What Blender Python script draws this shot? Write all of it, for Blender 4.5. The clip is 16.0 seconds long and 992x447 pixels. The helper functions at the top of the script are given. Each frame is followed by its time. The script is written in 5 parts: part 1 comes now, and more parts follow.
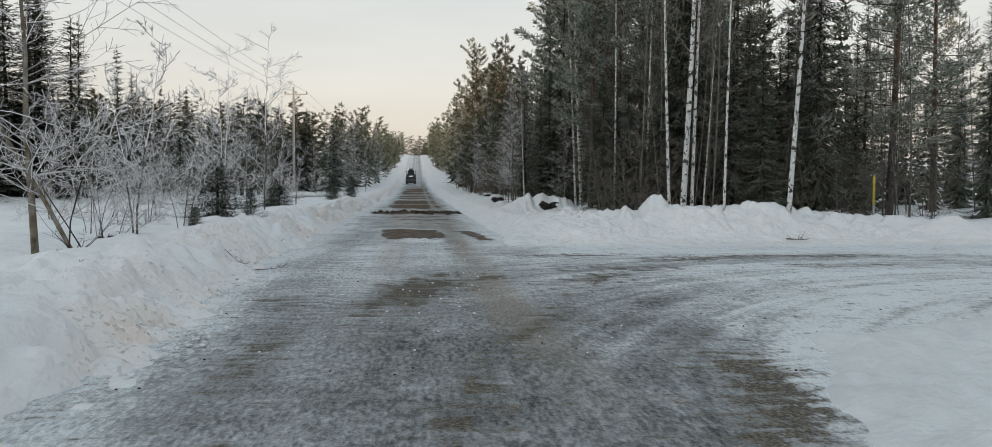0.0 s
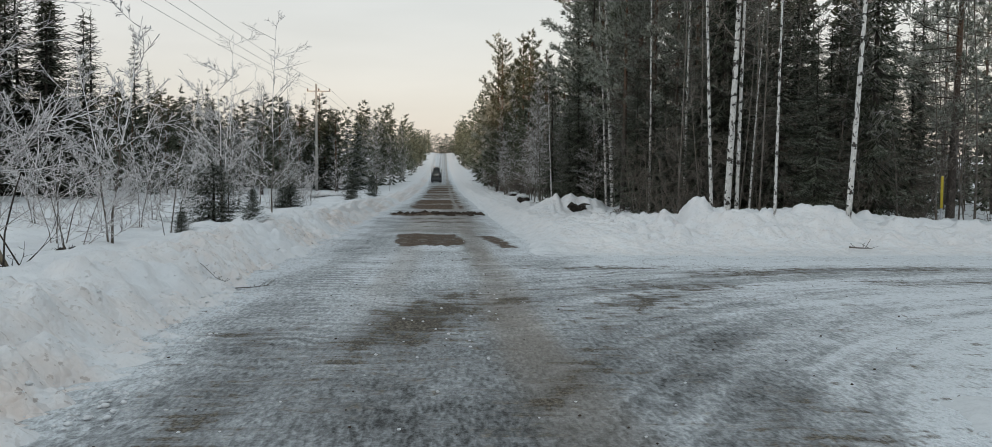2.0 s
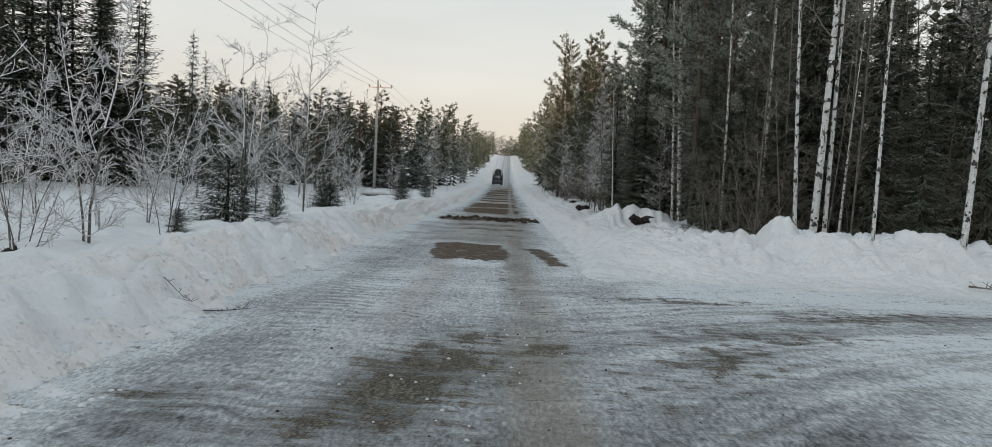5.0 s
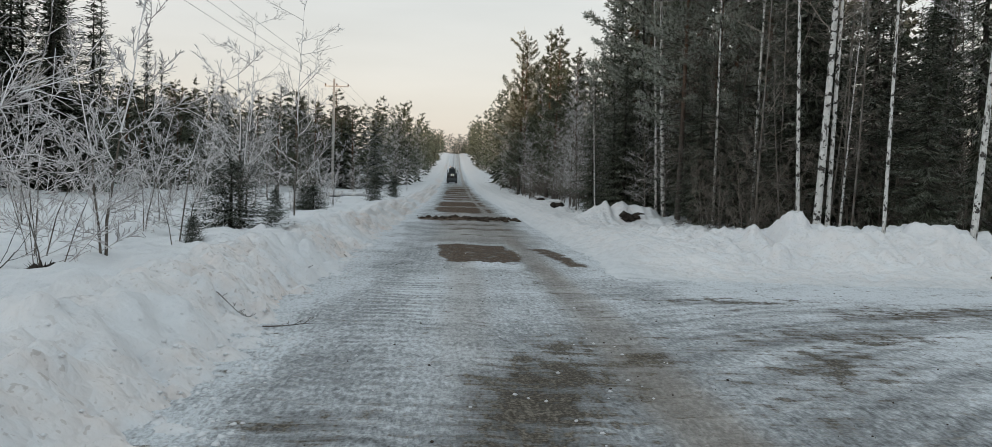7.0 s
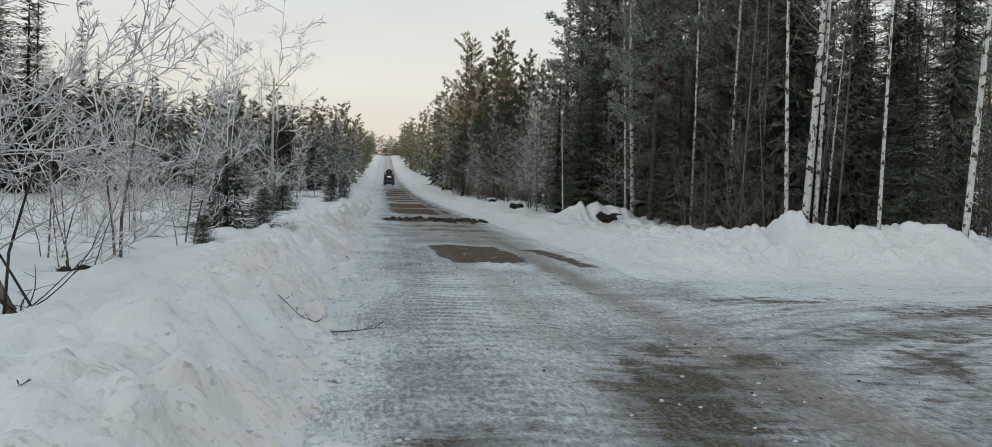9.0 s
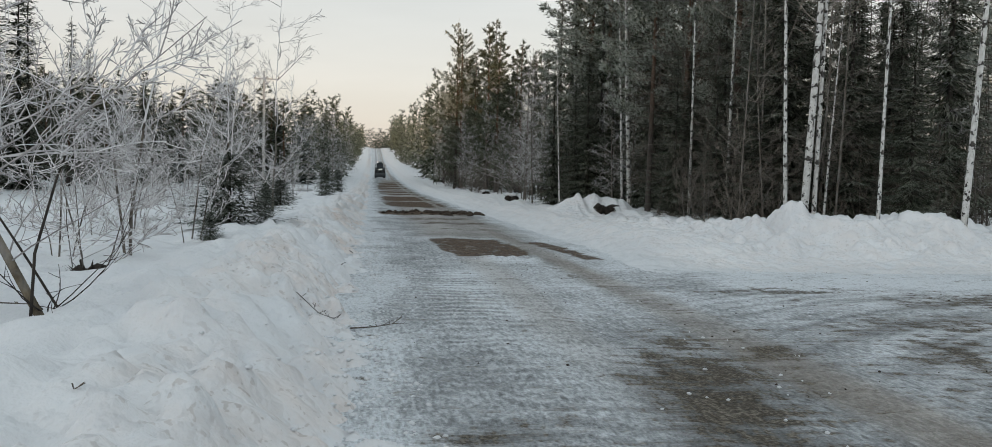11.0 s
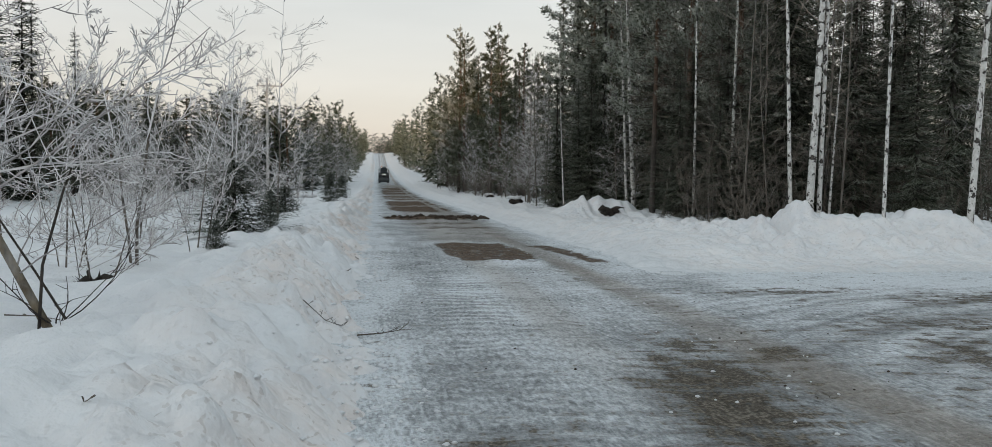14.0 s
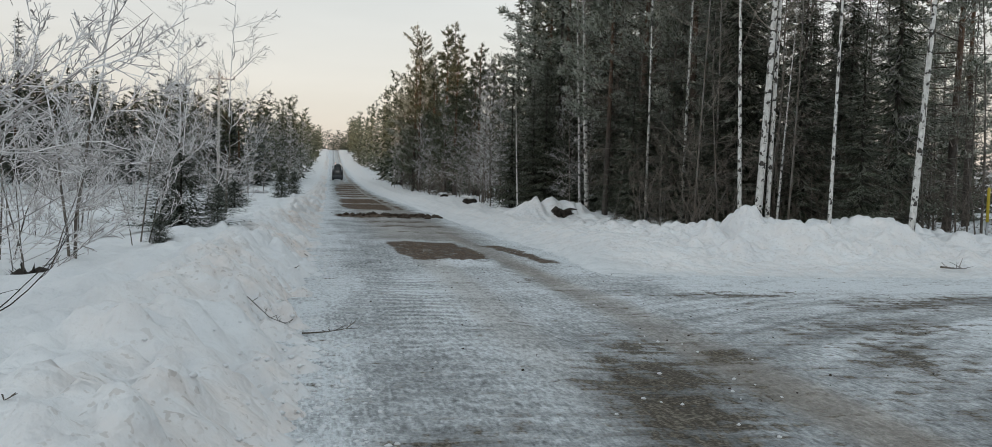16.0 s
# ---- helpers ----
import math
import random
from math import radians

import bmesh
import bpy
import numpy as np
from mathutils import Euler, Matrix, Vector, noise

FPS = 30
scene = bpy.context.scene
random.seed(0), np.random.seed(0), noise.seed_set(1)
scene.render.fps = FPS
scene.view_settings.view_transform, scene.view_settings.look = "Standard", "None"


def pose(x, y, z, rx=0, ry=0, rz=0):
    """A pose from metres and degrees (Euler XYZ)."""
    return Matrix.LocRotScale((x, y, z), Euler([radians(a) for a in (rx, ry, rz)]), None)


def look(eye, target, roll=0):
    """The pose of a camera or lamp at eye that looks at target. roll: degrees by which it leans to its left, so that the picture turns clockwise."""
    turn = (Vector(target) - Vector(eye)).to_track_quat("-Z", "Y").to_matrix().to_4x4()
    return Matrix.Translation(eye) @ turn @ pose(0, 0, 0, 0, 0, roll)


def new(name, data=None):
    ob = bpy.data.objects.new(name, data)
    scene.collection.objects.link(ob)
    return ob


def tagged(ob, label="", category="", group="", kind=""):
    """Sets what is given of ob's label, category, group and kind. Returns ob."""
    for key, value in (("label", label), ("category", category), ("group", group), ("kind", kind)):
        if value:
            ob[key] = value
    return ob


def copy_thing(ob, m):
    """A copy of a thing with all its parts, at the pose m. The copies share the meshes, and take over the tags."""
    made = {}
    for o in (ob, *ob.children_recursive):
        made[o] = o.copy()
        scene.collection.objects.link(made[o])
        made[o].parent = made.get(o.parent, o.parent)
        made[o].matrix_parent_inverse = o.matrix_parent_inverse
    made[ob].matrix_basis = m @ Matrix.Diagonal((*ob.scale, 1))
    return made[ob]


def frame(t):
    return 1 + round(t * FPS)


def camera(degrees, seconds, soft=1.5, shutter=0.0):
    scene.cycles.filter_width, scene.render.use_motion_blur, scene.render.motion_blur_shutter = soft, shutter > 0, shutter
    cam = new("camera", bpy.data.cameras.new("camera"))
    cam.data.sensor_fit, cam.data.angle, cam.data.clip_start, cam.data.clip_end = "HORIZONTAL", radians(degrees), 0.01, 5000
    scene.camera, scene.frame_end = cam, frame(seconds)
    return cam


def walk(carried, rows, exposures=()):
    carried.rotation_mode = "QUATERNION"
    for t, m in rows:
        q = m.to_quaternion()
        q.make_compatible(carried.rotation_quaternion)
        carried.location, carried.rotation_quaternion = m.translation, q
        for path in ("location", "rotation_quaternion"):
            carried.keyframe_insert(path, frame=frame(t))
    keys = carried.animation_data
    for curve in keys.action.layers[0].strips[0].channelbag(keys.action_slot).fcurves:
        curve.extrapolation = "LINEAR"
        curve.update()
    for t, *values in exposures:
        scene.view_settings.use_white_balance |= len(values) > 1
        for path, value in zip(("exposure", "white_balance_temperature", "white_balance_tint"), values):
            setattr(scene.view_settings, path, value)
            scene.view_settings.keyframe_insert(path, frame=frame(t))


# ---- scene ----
cam = camera(61.0, 16.0, soft=0.35)
PATH = [
    (0, (-0.449, 0.897, 1.397), (-0.264, 2.886, 1.302), 0.3),
    (0.5, (-0.419, 1.39, 1.414), (-0.277, 3.383, 1.311), 0.4),
    (1, (-0.348, 1.948, 1.434), (-0.199, 3.94, 1.335), 0.3),
    (1.5, (-0.281, 2.456, 1.459), (-0.164, 4.45, 1.362), -0.0),
    (2, (-0.208, 2.999, 1.465), (-0.086, 4.993, 1.365), 0.3),
    (2.5, (-0.101, 3.525, 1.486), (0.006, 5.519, 1.377), 0.5),
    (3, (-0.019, 4.077, 1.501), (0.085, 6.07, 1.379), 1.3),
    (3.5, (0.065, 4.572, 1.53), (0.138, 6.567, 1.409), 1.2),
    (4, (0.101, 4.971, 1.538), (0.164, 6.967, 1.434), 1.3),
    (4.5, (0.209, 5.28, 1.549), (0.242, 7.278, 1.451), 1.5),
    (5, (0.198, 5.48, 1.531), (0.174, 7.477, 1.435), 2.7),
    (5.2, (0.155, 5.531, 1.526), (0.051, 7.526, 1.428), 3.0),
    (7.3, (-1.34, 6.091, 1.525), (-1.224, 8.085, 1.428), 1.5),
    (7.5, (-1.475, 6.199, 1.502), (-1.361, 8.194, 1.421), 1.3),
    (8, (-1.852, 6.291, 1.488), (-1.685, 8.283, 1.413), 1.5),
    (8.5, (-2.235, 6.415, 1.436), (-1.966, 8.394, 1.347), 2.0),
    (9, (-2.553, 6.508, 1.409), (-2.286, 8.489, 1.323), 1.8),
    (9.2, (-2.69, 6.54, 1.411), (-2.4, 8.517, 1.322), 1.8),
    (11.5, (-2.806, 6.522, 1.436), (-2.518, 8.499, 1.33), 1.2),
    (12, (-2.812, 6.532, 1.431), (-2.526, 8.509, 1.327), 1.2),
    (12.5, (-2.83, 6.521, 1.437), (-2.559, 8.5, 1.335), 1.5),
    (13, (-2.818, 6.515, 1.436), (-2.573, 8.498, 1.338), 1.5),
    (13.5, (-2.781, 6.513, 1.435), (-2.529, 8.495, 1.338), 0.6),
    (14, (-2.814, 6.524, 1.45), (-2.534, 8.502, 1.352), 0.4),
    (14.5, (-2.8, 6.527, 1.45), (-2.511, 8.505, 1.374), 0.8),
    (15, (-2.774, 6.567, 1.446), (-2.47, 8.543, 1.383), 1.0),
    (15.5, (-2.774, 6.568, 1.435), (-2.42, 8.535, 1.355), 1.5),
    (16, (-2.768, 6.582, 1.439), (-2.381, 8.542, 1.343), 1.6),
]
walk(cam, [(t, look(eye, target, roll)) for t, eye, target, roll in PATH])

# ---- world and sun ----
SUN_EL, SUN_AZ = radians(3.6), radians(200)
world = bpy.data.worlds.new("winter_sky")
scene.world = world
world.use_nodes = True
wt = world.node_tree
wt.nodes.clear()
w_out = wt.nodes.new("ShaderNodeOutputWorld")
w_bg = wt.nodes.new("ShaderNodeBackground")
w_sky = wt.nodes.new("ShaderNodeTexSky")
w_sky.sky_type, w_sky.sun_disc = "NISHITA", False
w_sky.sun_elevation, w_sky.sun_rotation = SUN_EL, SUN_AZ
w_geo = wt.nodes.new("ShaderNodeTexCoord")
w_sep = wt.nodes.new("ShaderNodeSeparateXYZ")
w_ramp = wt.nodes.new("ShaderNodeValToRGB")
for stop, colour in ((0.0, (0.70, 0.632, 0.61, 1)), (0.10, (0.735, 0.692, 0.668, 1)), (0.35, (0.70, 0.752, 0.772, 1))):
    e = w_ramp.color_ramp.elements[0] if stop == 0 else w_ramp.color_ramp.elements.new(stop)
    e.position, e.color = stop, colour
w_ramp.color_ramp.elements[-1].position = 1.0
w_ramp.color_ramp.elements[-1].color = (0.535, 0.635, 0.685, 1)
w_map = wt.nodes.new("ShaderNodeMapping")
w_map.inputs["Scale"].default_value = (1.5, 1.5, 9)
w_noise = wt.nodes.new("ShaderNodeTexNoise")
w_noise.inputs["Scale"].default_value, w_noise.inputs["Detail"].default_value = 1.6, 5
w_cloud = wt.nodes.new("ShaderNodeMapRange")
w_cloud.inputs["From Min"].default_value, w_cloud.inputs["From Max"].default_value = 0.3, 0.7
w_cloud.inputs["To Min"].default_value, w_cloud.inputs["To Max"].default_value = 0.92, 1.05
w_mul = wt.nodes.new("ShaderNodeVectorMath")
w_mul.operation = "SCALE"
w_add = wt.nodes.new("ShaderNodeMixRGB")
w_add.blend_type = "ADD"
w_add.inputs["Fac"].default_value = 0.05
wt.links.new(w_geo.outputs["Generated"], w_sep.inputs[0])
wt.links.new(w_sep.outputs["Z"], w_ramp.inputs[0])
wt.links.new(w_geo.outputs["Generated"], w_map.inputs[0])
wt.links.new(w_map.outputs[0], w_noise.inputs["Vector"])
wt.links.new(w_noise.outputs["Fac"], w_cloud.inputs["Value"])
wt.links.new(w_ramp.outputs[0], w_mul.inputs[0])
wt.links.new(w_cloud.outputs[0], w_mul.inputs["Scale"])
wt.links.new(w_mul.outputs[0], w_add.inputs[1])
wt.links.new(w_sky.outputs[0], w_add.inputs[2])
w_dot = wt.nodes.new("ShaderNodeVectorMath")
w_dot.operation = "DOT_PRODUCT"
w_dot.inputs[1].default_value = (-0.62, -0.78, 0.08)
w_glow = wt.nodes.new("ShaderNodeMapRange")
w_glow.interpolation_type = "SMOOTHSTEP"
w_glow.inputs["From Min"].default_value, w_glow.inputs["From Max"].default_value = 0.1, 1.0
w_glow.inputs["To Min"].default_value, w_glow.inputs["To Max"].default_value = 1.0, 1.65
w_lit = wt.nodes.new("ShaderNodeVectorMath")
w_lit.operation = "SCALE"
wt.links.new(w_geo.outputs["Generated"], w_dot.inputs[0])
wt.links.new(w_dot.outputs["Value"], w_glow.inputs["Value"])
wt.links.new(w_add.outputs[0], w_lit.inputs[0])
wt.links.new(w_glow.outputs[0], w_lit.inputs["Scale"])
wt.links.new(w_lit.outputs[0], w_bg.inputs["Color"])
wt.links.new(w_bg.outputs[0], w_out.inputs[0])
w_bg.inputs["Strength"].default_value = 0.92

sun = new("sun", bpy.data.lights.new("sun", "SUN"))
sun.data.energy, sun.data.angle, sun.data.color = 2.2, radians(0.6), (1.0, 0.66, 0.36)
sun.matrix_world = look((-30, -90, 10), (-30 + 90 * math.tan(SUN_AZ - math.pi), 0, 10 - 90 * math.tan(SUN_EL) / math.cos(SUN_AZ - math.pi)))


# ---- materials ----
def material(name, rough=0.8, spec=0.3):
    m = bpy.data.materials.new(name)
    m.use_nodes = True
    b = m.node_tree.nodes["Principled BSDF"]
    b.inputs["Roughness"].default_value = rough
    b.inputs["Specular IOR Level"].default_value = spec
    return m, m.node_tree, b


def node(t, kind, **inputs):
    n = t.nodes.new(kind)
    for key, value in inputs.items():
        n.inputs[key.replace("_", " ")].default_value = value
    return n


def coords(t, scale=(1, 1, 1), rot=(0, 0, 0)):
    c = t.nodes.new("ShaderNodeTexCoord")
    m = node(t, "ShaderNodeMapping", Scale=scale, Rotation=rot)
    t.links.new(c.outputs["Object"], m.inputs[0])
    return m.outputs[0]


def noise_tex(t, scale, detail=4, vec=None, rough=0.55):
    n = node(t, "ShaderNodeTexNoise", Scale=scale, Detail=detail, Roughness=rough)
    t.links.new(vec or coords(t), n.inputs["Vector"])
    return n.outputs["Fac"]


def crisp(t, fac, k=2.4):
    return calc(t, "ADD", calc(t, "MULTIPLY", calc(t, "SUBTRACT", fac, 0.5), k), 0.5, True)


def ramp(t, fac, *stops):
    r = t.nodes.new("ShaderNodeValToRGB")
    els = r.color_ramp.elements
    for i, (p, c) in enumerate(stops):
        e = els[i] if i < 2 else els.new(p)
        e.position, e.color = p, (*c, 1) if len(c) == 3 else c
    t.links.new(fac, r.inputs[0])
    return r.outputs[0]


def mix(t, fac, a, b, blend="MIX"):
    m = t.nodes.new("ShaderNodeMixRGB")
    m.blend_type = blend
    for i, v in enumerate((fac, a, b)):
        sock = m.inputs[i]
        if isinstance(v, (int, float)):
            sock.default_value = v if i == 0 else (v, v, v, 1)
        elif isinstance(v, tuple):
            sock.default_value = (*v, 1)
        else:
            t.links.new(v, sock)
    return m.outputs[0]


def calc(t, op, a, b=0.0, clamp=False):
    m = t.nodes.new("ShaderNodeMath")
    m.operation, m.use_clamp = op, clamp
    for sock, v in ((m.inputs[0], a), (m.inputs[1], b)):
        if isinstance(v, (int, float)):
            sock.default_value = v
        else:
            t.links.new(v, sock)
    return m.outputs[0]


def bump(t, b, height, strength=0.4, dist=0.02):
    n = node(t, "ShaderNodeBump", Strength=strength, Distance=dist)
    t.links.new(height, n.inputs["Height"])
    t.links.new(n.outputs[0], b.inputs["Normal"])


def attr(t, name):
    a = t.nodes.new("ShaderNodeAttribute")
    a.attribute_name = name
    return a.outputs["Fac"]


def snow_material():
    m, t, b = material("snow", 0.65, 0.2)
    base = ramp(t, noise_tex(t, 0.7, 5), (0.3, (0.595, 0.605, 0.63)), (0.7, (0.675, 0.68, 0.695)))
    base = mix(t, calc(t, "MULTIPLY", crisp(t, noise_tex(t, 3, 3, rough=0.5), 2.0), 0.5), base, (0.74, 0.74, 0.745))
    sand = calc(t, "MULTIPLY", attr(t, "sand"), crisp(t, noise_tex(t, 2.6, 4, rough=0.6), 3.0))
    speck = calc(t, "MULTIPLY", attr(t, "sand"), ramp(t, noise_tex(t, 16, 2, rough=0.5), (0.62, (0, 0, 0)), (0.66, (1, 1, 1))))
    base = mix(t, attr(t, "packed"), base, mix(t, crisp(t, noise_tex(t, 5, 3, coords(t, (1, 0.4, 1))), 2.0), (0.44, 0.452, 0.468), (0.58, 0.592, 0.608)))
    c = mix(t, calc(t, "MULTIPLY", sand, 0.8), base, (0.70, 0.585, 0.52))
    c = mix(t, calc(t, "MULTIPLY", speck, 0.65), c, (0.30, 0.245, 0.21))
    t.links.new(c, b.inputs["Base Color"])
    h = calc(t, "ADD", noise_tex(t, 8, 2, rough=0.5), calc(t, "MULTIPLY", noise_tex(t, 24, 2), 0.35))
    # rounded clods of ploughed snow
    for scale, k in ((6.5, 1.5), (14.0, 0.7)):
        v = node(t, "ShaderNodeTexVoronoi", Scale=scale)
        t.links.new(mix(t, 0.12, coords(t), node(t, "ShaderNodeTexNoise", Scale=3.0).outputs["Color"]), v.inputs["Vector"])
        round_top = calc(t, "SUBTRACT", 0.5, calc(t, "MULTIPLY", v.outputs["Distance"], v.outputs["Distance"]))
        h = calc(t, "ADD", h, calc(t, "MULTIPLY", calc(t, "MULTIPLY", round_top, calc(t, "ADD", attr(t, "sand"), 0.08)), k))
    bump(t, b, h, 0.6, 0.06)
    return m


def road_material():
    m, t, b = material("icy_road", 0.7, 0.06)
    pos = coords(t)
    streak = crisp(t, noise_tex(t, 1.0, 4, coords(t, (7.5, 0.45, 1)), 0.6), 2.6)
    mid = crisp(t, noise_tex(t, 4.6, 3, coords(t, (1.0, 0.5, 1)), 0.55), 2.8)
    fine = crisp(t, noise_tex(t, 24.0, 3, coords(t, (1.0, 0.36, 1)), 0.6), 3.4)
    grit = crisp(t, noise_tex(t, 38.0, 1, pos, 0.5), 3.0)
    wear = crisp(t, noise_tex(t, 0.7, 4, pos, 0.6), 2.4)
    cross = crisp(t, noise_tex(t, 1.0, 4, coords(t, (1.3, 7.0, 1), (0, 0, 0.12)), 0.6), 2.8)
    # lug prints pressed across the wheel ways, broken up by crumbling
    wave = node(t, "ShaderNodeTexWave", Scale=1.15, Distortion=7.0, Detail=3.0, Detail_Scale=1.1)
    wave.bands_direction = "Y"
    t.links.new(coords(t, (1, 1, 1), (0, 0, 0.16)), wave.inputs["Vector"])
    lug = calc(t, "MULTIPLY", attr(t, "tread"), calc(t, "SUBTRACT", wave.outputs["Fac"], 0.5))
    s = calc(t, "ADD", calc(t, "MULTIPLY", streak, 0.10), calc(t, "MULTIPLY", mid, 0.14))
    s = calc(t, "ADD", s, calc(t, "MULTIPLY", fine, 0.30))
    s = calc(t, "ADD", s, calc(t, "MULTIPLY", wear, 0.26))
    s = calc(t, "ADD", s, calc(t, "MULTIPLY", cross, 0.06))
    s = calc(t, "ADD", s, calc(t, "MULTIPLY", grit, 0.12))
    s = calc(t, "ADD", s, -0.03)
    # Grooves darker and ridges lighter in the colour as well as in the bump.
    s = calc(t, "ADD", s, calc(t, "MULTIPLY", lug, 0.26))
    s = calc(t, "ADD", s, calc(t, "MULTIPLY", attr(t, "arc"), 0.27))
    s = calc(t, "ADD", s, calc(t, "MULTIPLY", attr(t, "white"), 0.40))
    ice = ramp(t, s, (0.06, (0.06, 0.060, 0.060)), (0.28, (0.19, 0.196, 0.20)), (0.50, (0.36, 0.372, 0.385)), (0.80, (0.69, 0.712, 0.74)))
    ice = mix(t, attr(t, "track"), ice, mix(t, 0.5, mix(t, 1.0, ice, (0.86, 0.77, 0.69), "MULTIPLY"), (0.235, 0.21, 0.185)))
    d = calc(t, "ADD", attr(t, "dirt"), calc(t, "MULTIPLY", calc(t, "SUBTRACT", mid, 0.5), 0.55))
    d = calc(t, "ADD", d, calc(t, "MULTIPLY", calc(t, "SUBTRACT", fine, 0.5), 0.45))
    d = calc(t, "ADD", d, calc(t, "MULTIPLY", calc(t, "SUBTRACT", cross, 0.5), 0.7))
    mask = ramp(t, d, (0.22, (0, 0, 0)), (0.68, (1, 1, 1)))
    tone = calc(t, "ADD", calc(t, "MULTIPLY", grit, 0.45), calc(t, "MULTIPLY", fine, 0.35))
    tone = calc(t, "ADD", tone, calc(t, "MULTIPLY", cross, 0.2))
    earth = ramp(t, tone, (0.1, (0.028, 0.023, 0.017)), (0.5, (0.076, 0.060, 0.042)), (0.9, (0.22, 0.19, 0.15)))
    gravel = ramp(t, tone, (0.1, (0.018, 0.010, 0.005)), (0.5, (0.076, 0.042, 0.021)), (0.9, (0.19, 0.12, 0.07)))
    earth = mix(t, attr(t, "brown"), earth, gravel)
    t.links.new(mix(t, calc(t, "MULTIPLY", mask, 0.92), ice, earth), b.inputs["Base Color"])
    t.links.new(ramp(t, s, (0.2, (0.6,) * 3), (0.7, (0.85,) * 3)), b.inputs["Roughness"])
    h = calc(t, "ADD", calc(t, "MULTIPLY", fine, 0.35), calc(t, "MULTIPLY", mid, 0.5))
    h = calc(t, "ADD", h, calc(t, "MULTIPLY", cross, 0.25))
    h = calc(t, "ADD", h, calc(t, "MULTIPLY", grit, 0.12))
    h = calc(t, "ADD", h, calc(t, "MULTIPLY", lug, 0.8))
    bump(t, b, h, 1.0, 0.06)
    return m


def bark_material(name, low, high, scale=(6, 6, 1.2), frost=0.0):
    m, t, b = material(name, 0.9, 0.15)
    n = noise_tex(t, 4.0, 6, coords(t, scale), 0.65)
    c = ramp(t, n, (0.3, low), (0.7, high))
    if frost:
        c = mix(t, calc(t, "MULTIPLY", ramp(t, noise_tex(t, 3.0, 4), (0.45, (0, 0, 0)), (0.65, (1, 1, 1))), frost), c, (0.60, 0.62, 0.65))
    t.links.new(c, b.inputs["Base Color"])
    bump(t, b, n, 0.6, 0.02)
    return m


def pine_bark_material():
    m, t, b = material("pine_bark", 0.9, 0.15)
    n = noise_tex(t, 4.0, 6, coords(t, (6, 6, 1.5)), 0.65)
    low = ramp(t, n, (0.3, (0.035, 0.030, 0.028)), (0.7, (0.11, 0.095, 0.085)))
    high = ramp(t, n, (0.3, (0.075, 0.045, 0.032)), (0.7, (0.17, 0.105, 0.07)))
    c = t.nodes.new("ShaderNodeTexCoord")
    s = t.nodes.new("ShaderNodeSeparateXYZ")
    t.links.new(c.outputs["Object"], s.inputs[0])
    t.links.new(mix(t, ramp(t, calc(t, "DIVIDE", s.outputs["Z"], 12.0), (0.25, (0, 0, 0)), (0.6, (1, 1, 1))), low, high), b.inputs["Base Color"])
    bump(t, b, n, 0.7, 0.03)
    return m


def birch_bark_material():
    m, t, b = material("birch_bark", 0.75, 0.2)
    marks = noise_tex(t, 3.0, 4, coords(t, (1.6, 1.6, 3.2)), 0.6)
    big = noise_tex(t, 1.3, 5, coords(t, (3, 3, 1.6)), 0.65)
    white = ramp(t, noise_tex(t, 8, 4), (0.3, (0.40, 0.39, 0.37)), (0.7, (0.66, 0.655, 0.64)))
    c = mix(t, ramp(t, marks, (0.55, (0, 0, 0)), (0.58, (1, 1, 1))), white, (0.045, 0.04, 0.037))
    c = mix(t, ramp(t, big, (0.575, (0, 0, 0)), (0.62, (0.9, 0.9, 0.9))), c, (0.075, 0.068, 0.062))
    t.links.new(c, b.inputs["Base Color"])
    bump(t, b, marks, 0.4, 0.01)
    return m


def needle_material(name, dark, light, frost, amount, start=0.5):
    m, t, b = material(name, 0.75, 0.2)
    g = t.nodes.new("ShaderNodeNewGeometry")
    o = t.nodes.new("ShaderNodeObjectInfo")
    c = ramp(t, g.outputs["Random Per Island"], (0.1, dark), (0.9, light))
    c = mix(t, calc(t, "MULTIPLY", o.outputs["Random"], 0.32), c, (0.028, 0.036, 0.020))
    f = calc(t, "ADD", calc(t, "MULTIPLY", noise_tex(t, 0.9, 3), 0.6), calc(t, "MULTIPLY", g.outputs["Random Per Island"], 0.4))
    c = mix(t, calc(t, "MULTIPLY", ramp(t, f, (start, (0, 0, 0)), (start + 0.25, (1, 1, 1))), amount), c, frost)
    t.links.new(c, b.inputs["Base Color"])
    return m


def twig_material(name, dark, light):
    m, t, b = material(name, 0.85, 0.15)
    g = t.nodes.new("ShaderNodeNewGeometry")
    n = calc(t, "ADD", calc(t, "MULTIPLY", g.outputs["Random Per Island"], 0.6), calc(t, "MULTIPLY", noise_tex(t, 2.0, 4), 0.5))
    t.links.new(ramp(t, n, (0.25, dark), (0.85, light)), b.inputs["Base Color"])
    return m


def plain(name, colour, rough=0.6, metal=0.0, spread=0.25, scale=6.0):
    m, t, b = material(name, rough, 0.35)
    lo, hi = tuple(v * (1 - spread) for v in colour), tuple(min(1, v * (1 + spread)) for v in colour)
    n = noise_tex(t, scale, 5)
    t.links.new(ramp(t, n, (0.3, lo), (0.7, hi)), b.inputs["Base Color"])
    b.inputs["Metallic"].default_value = metal
    return m


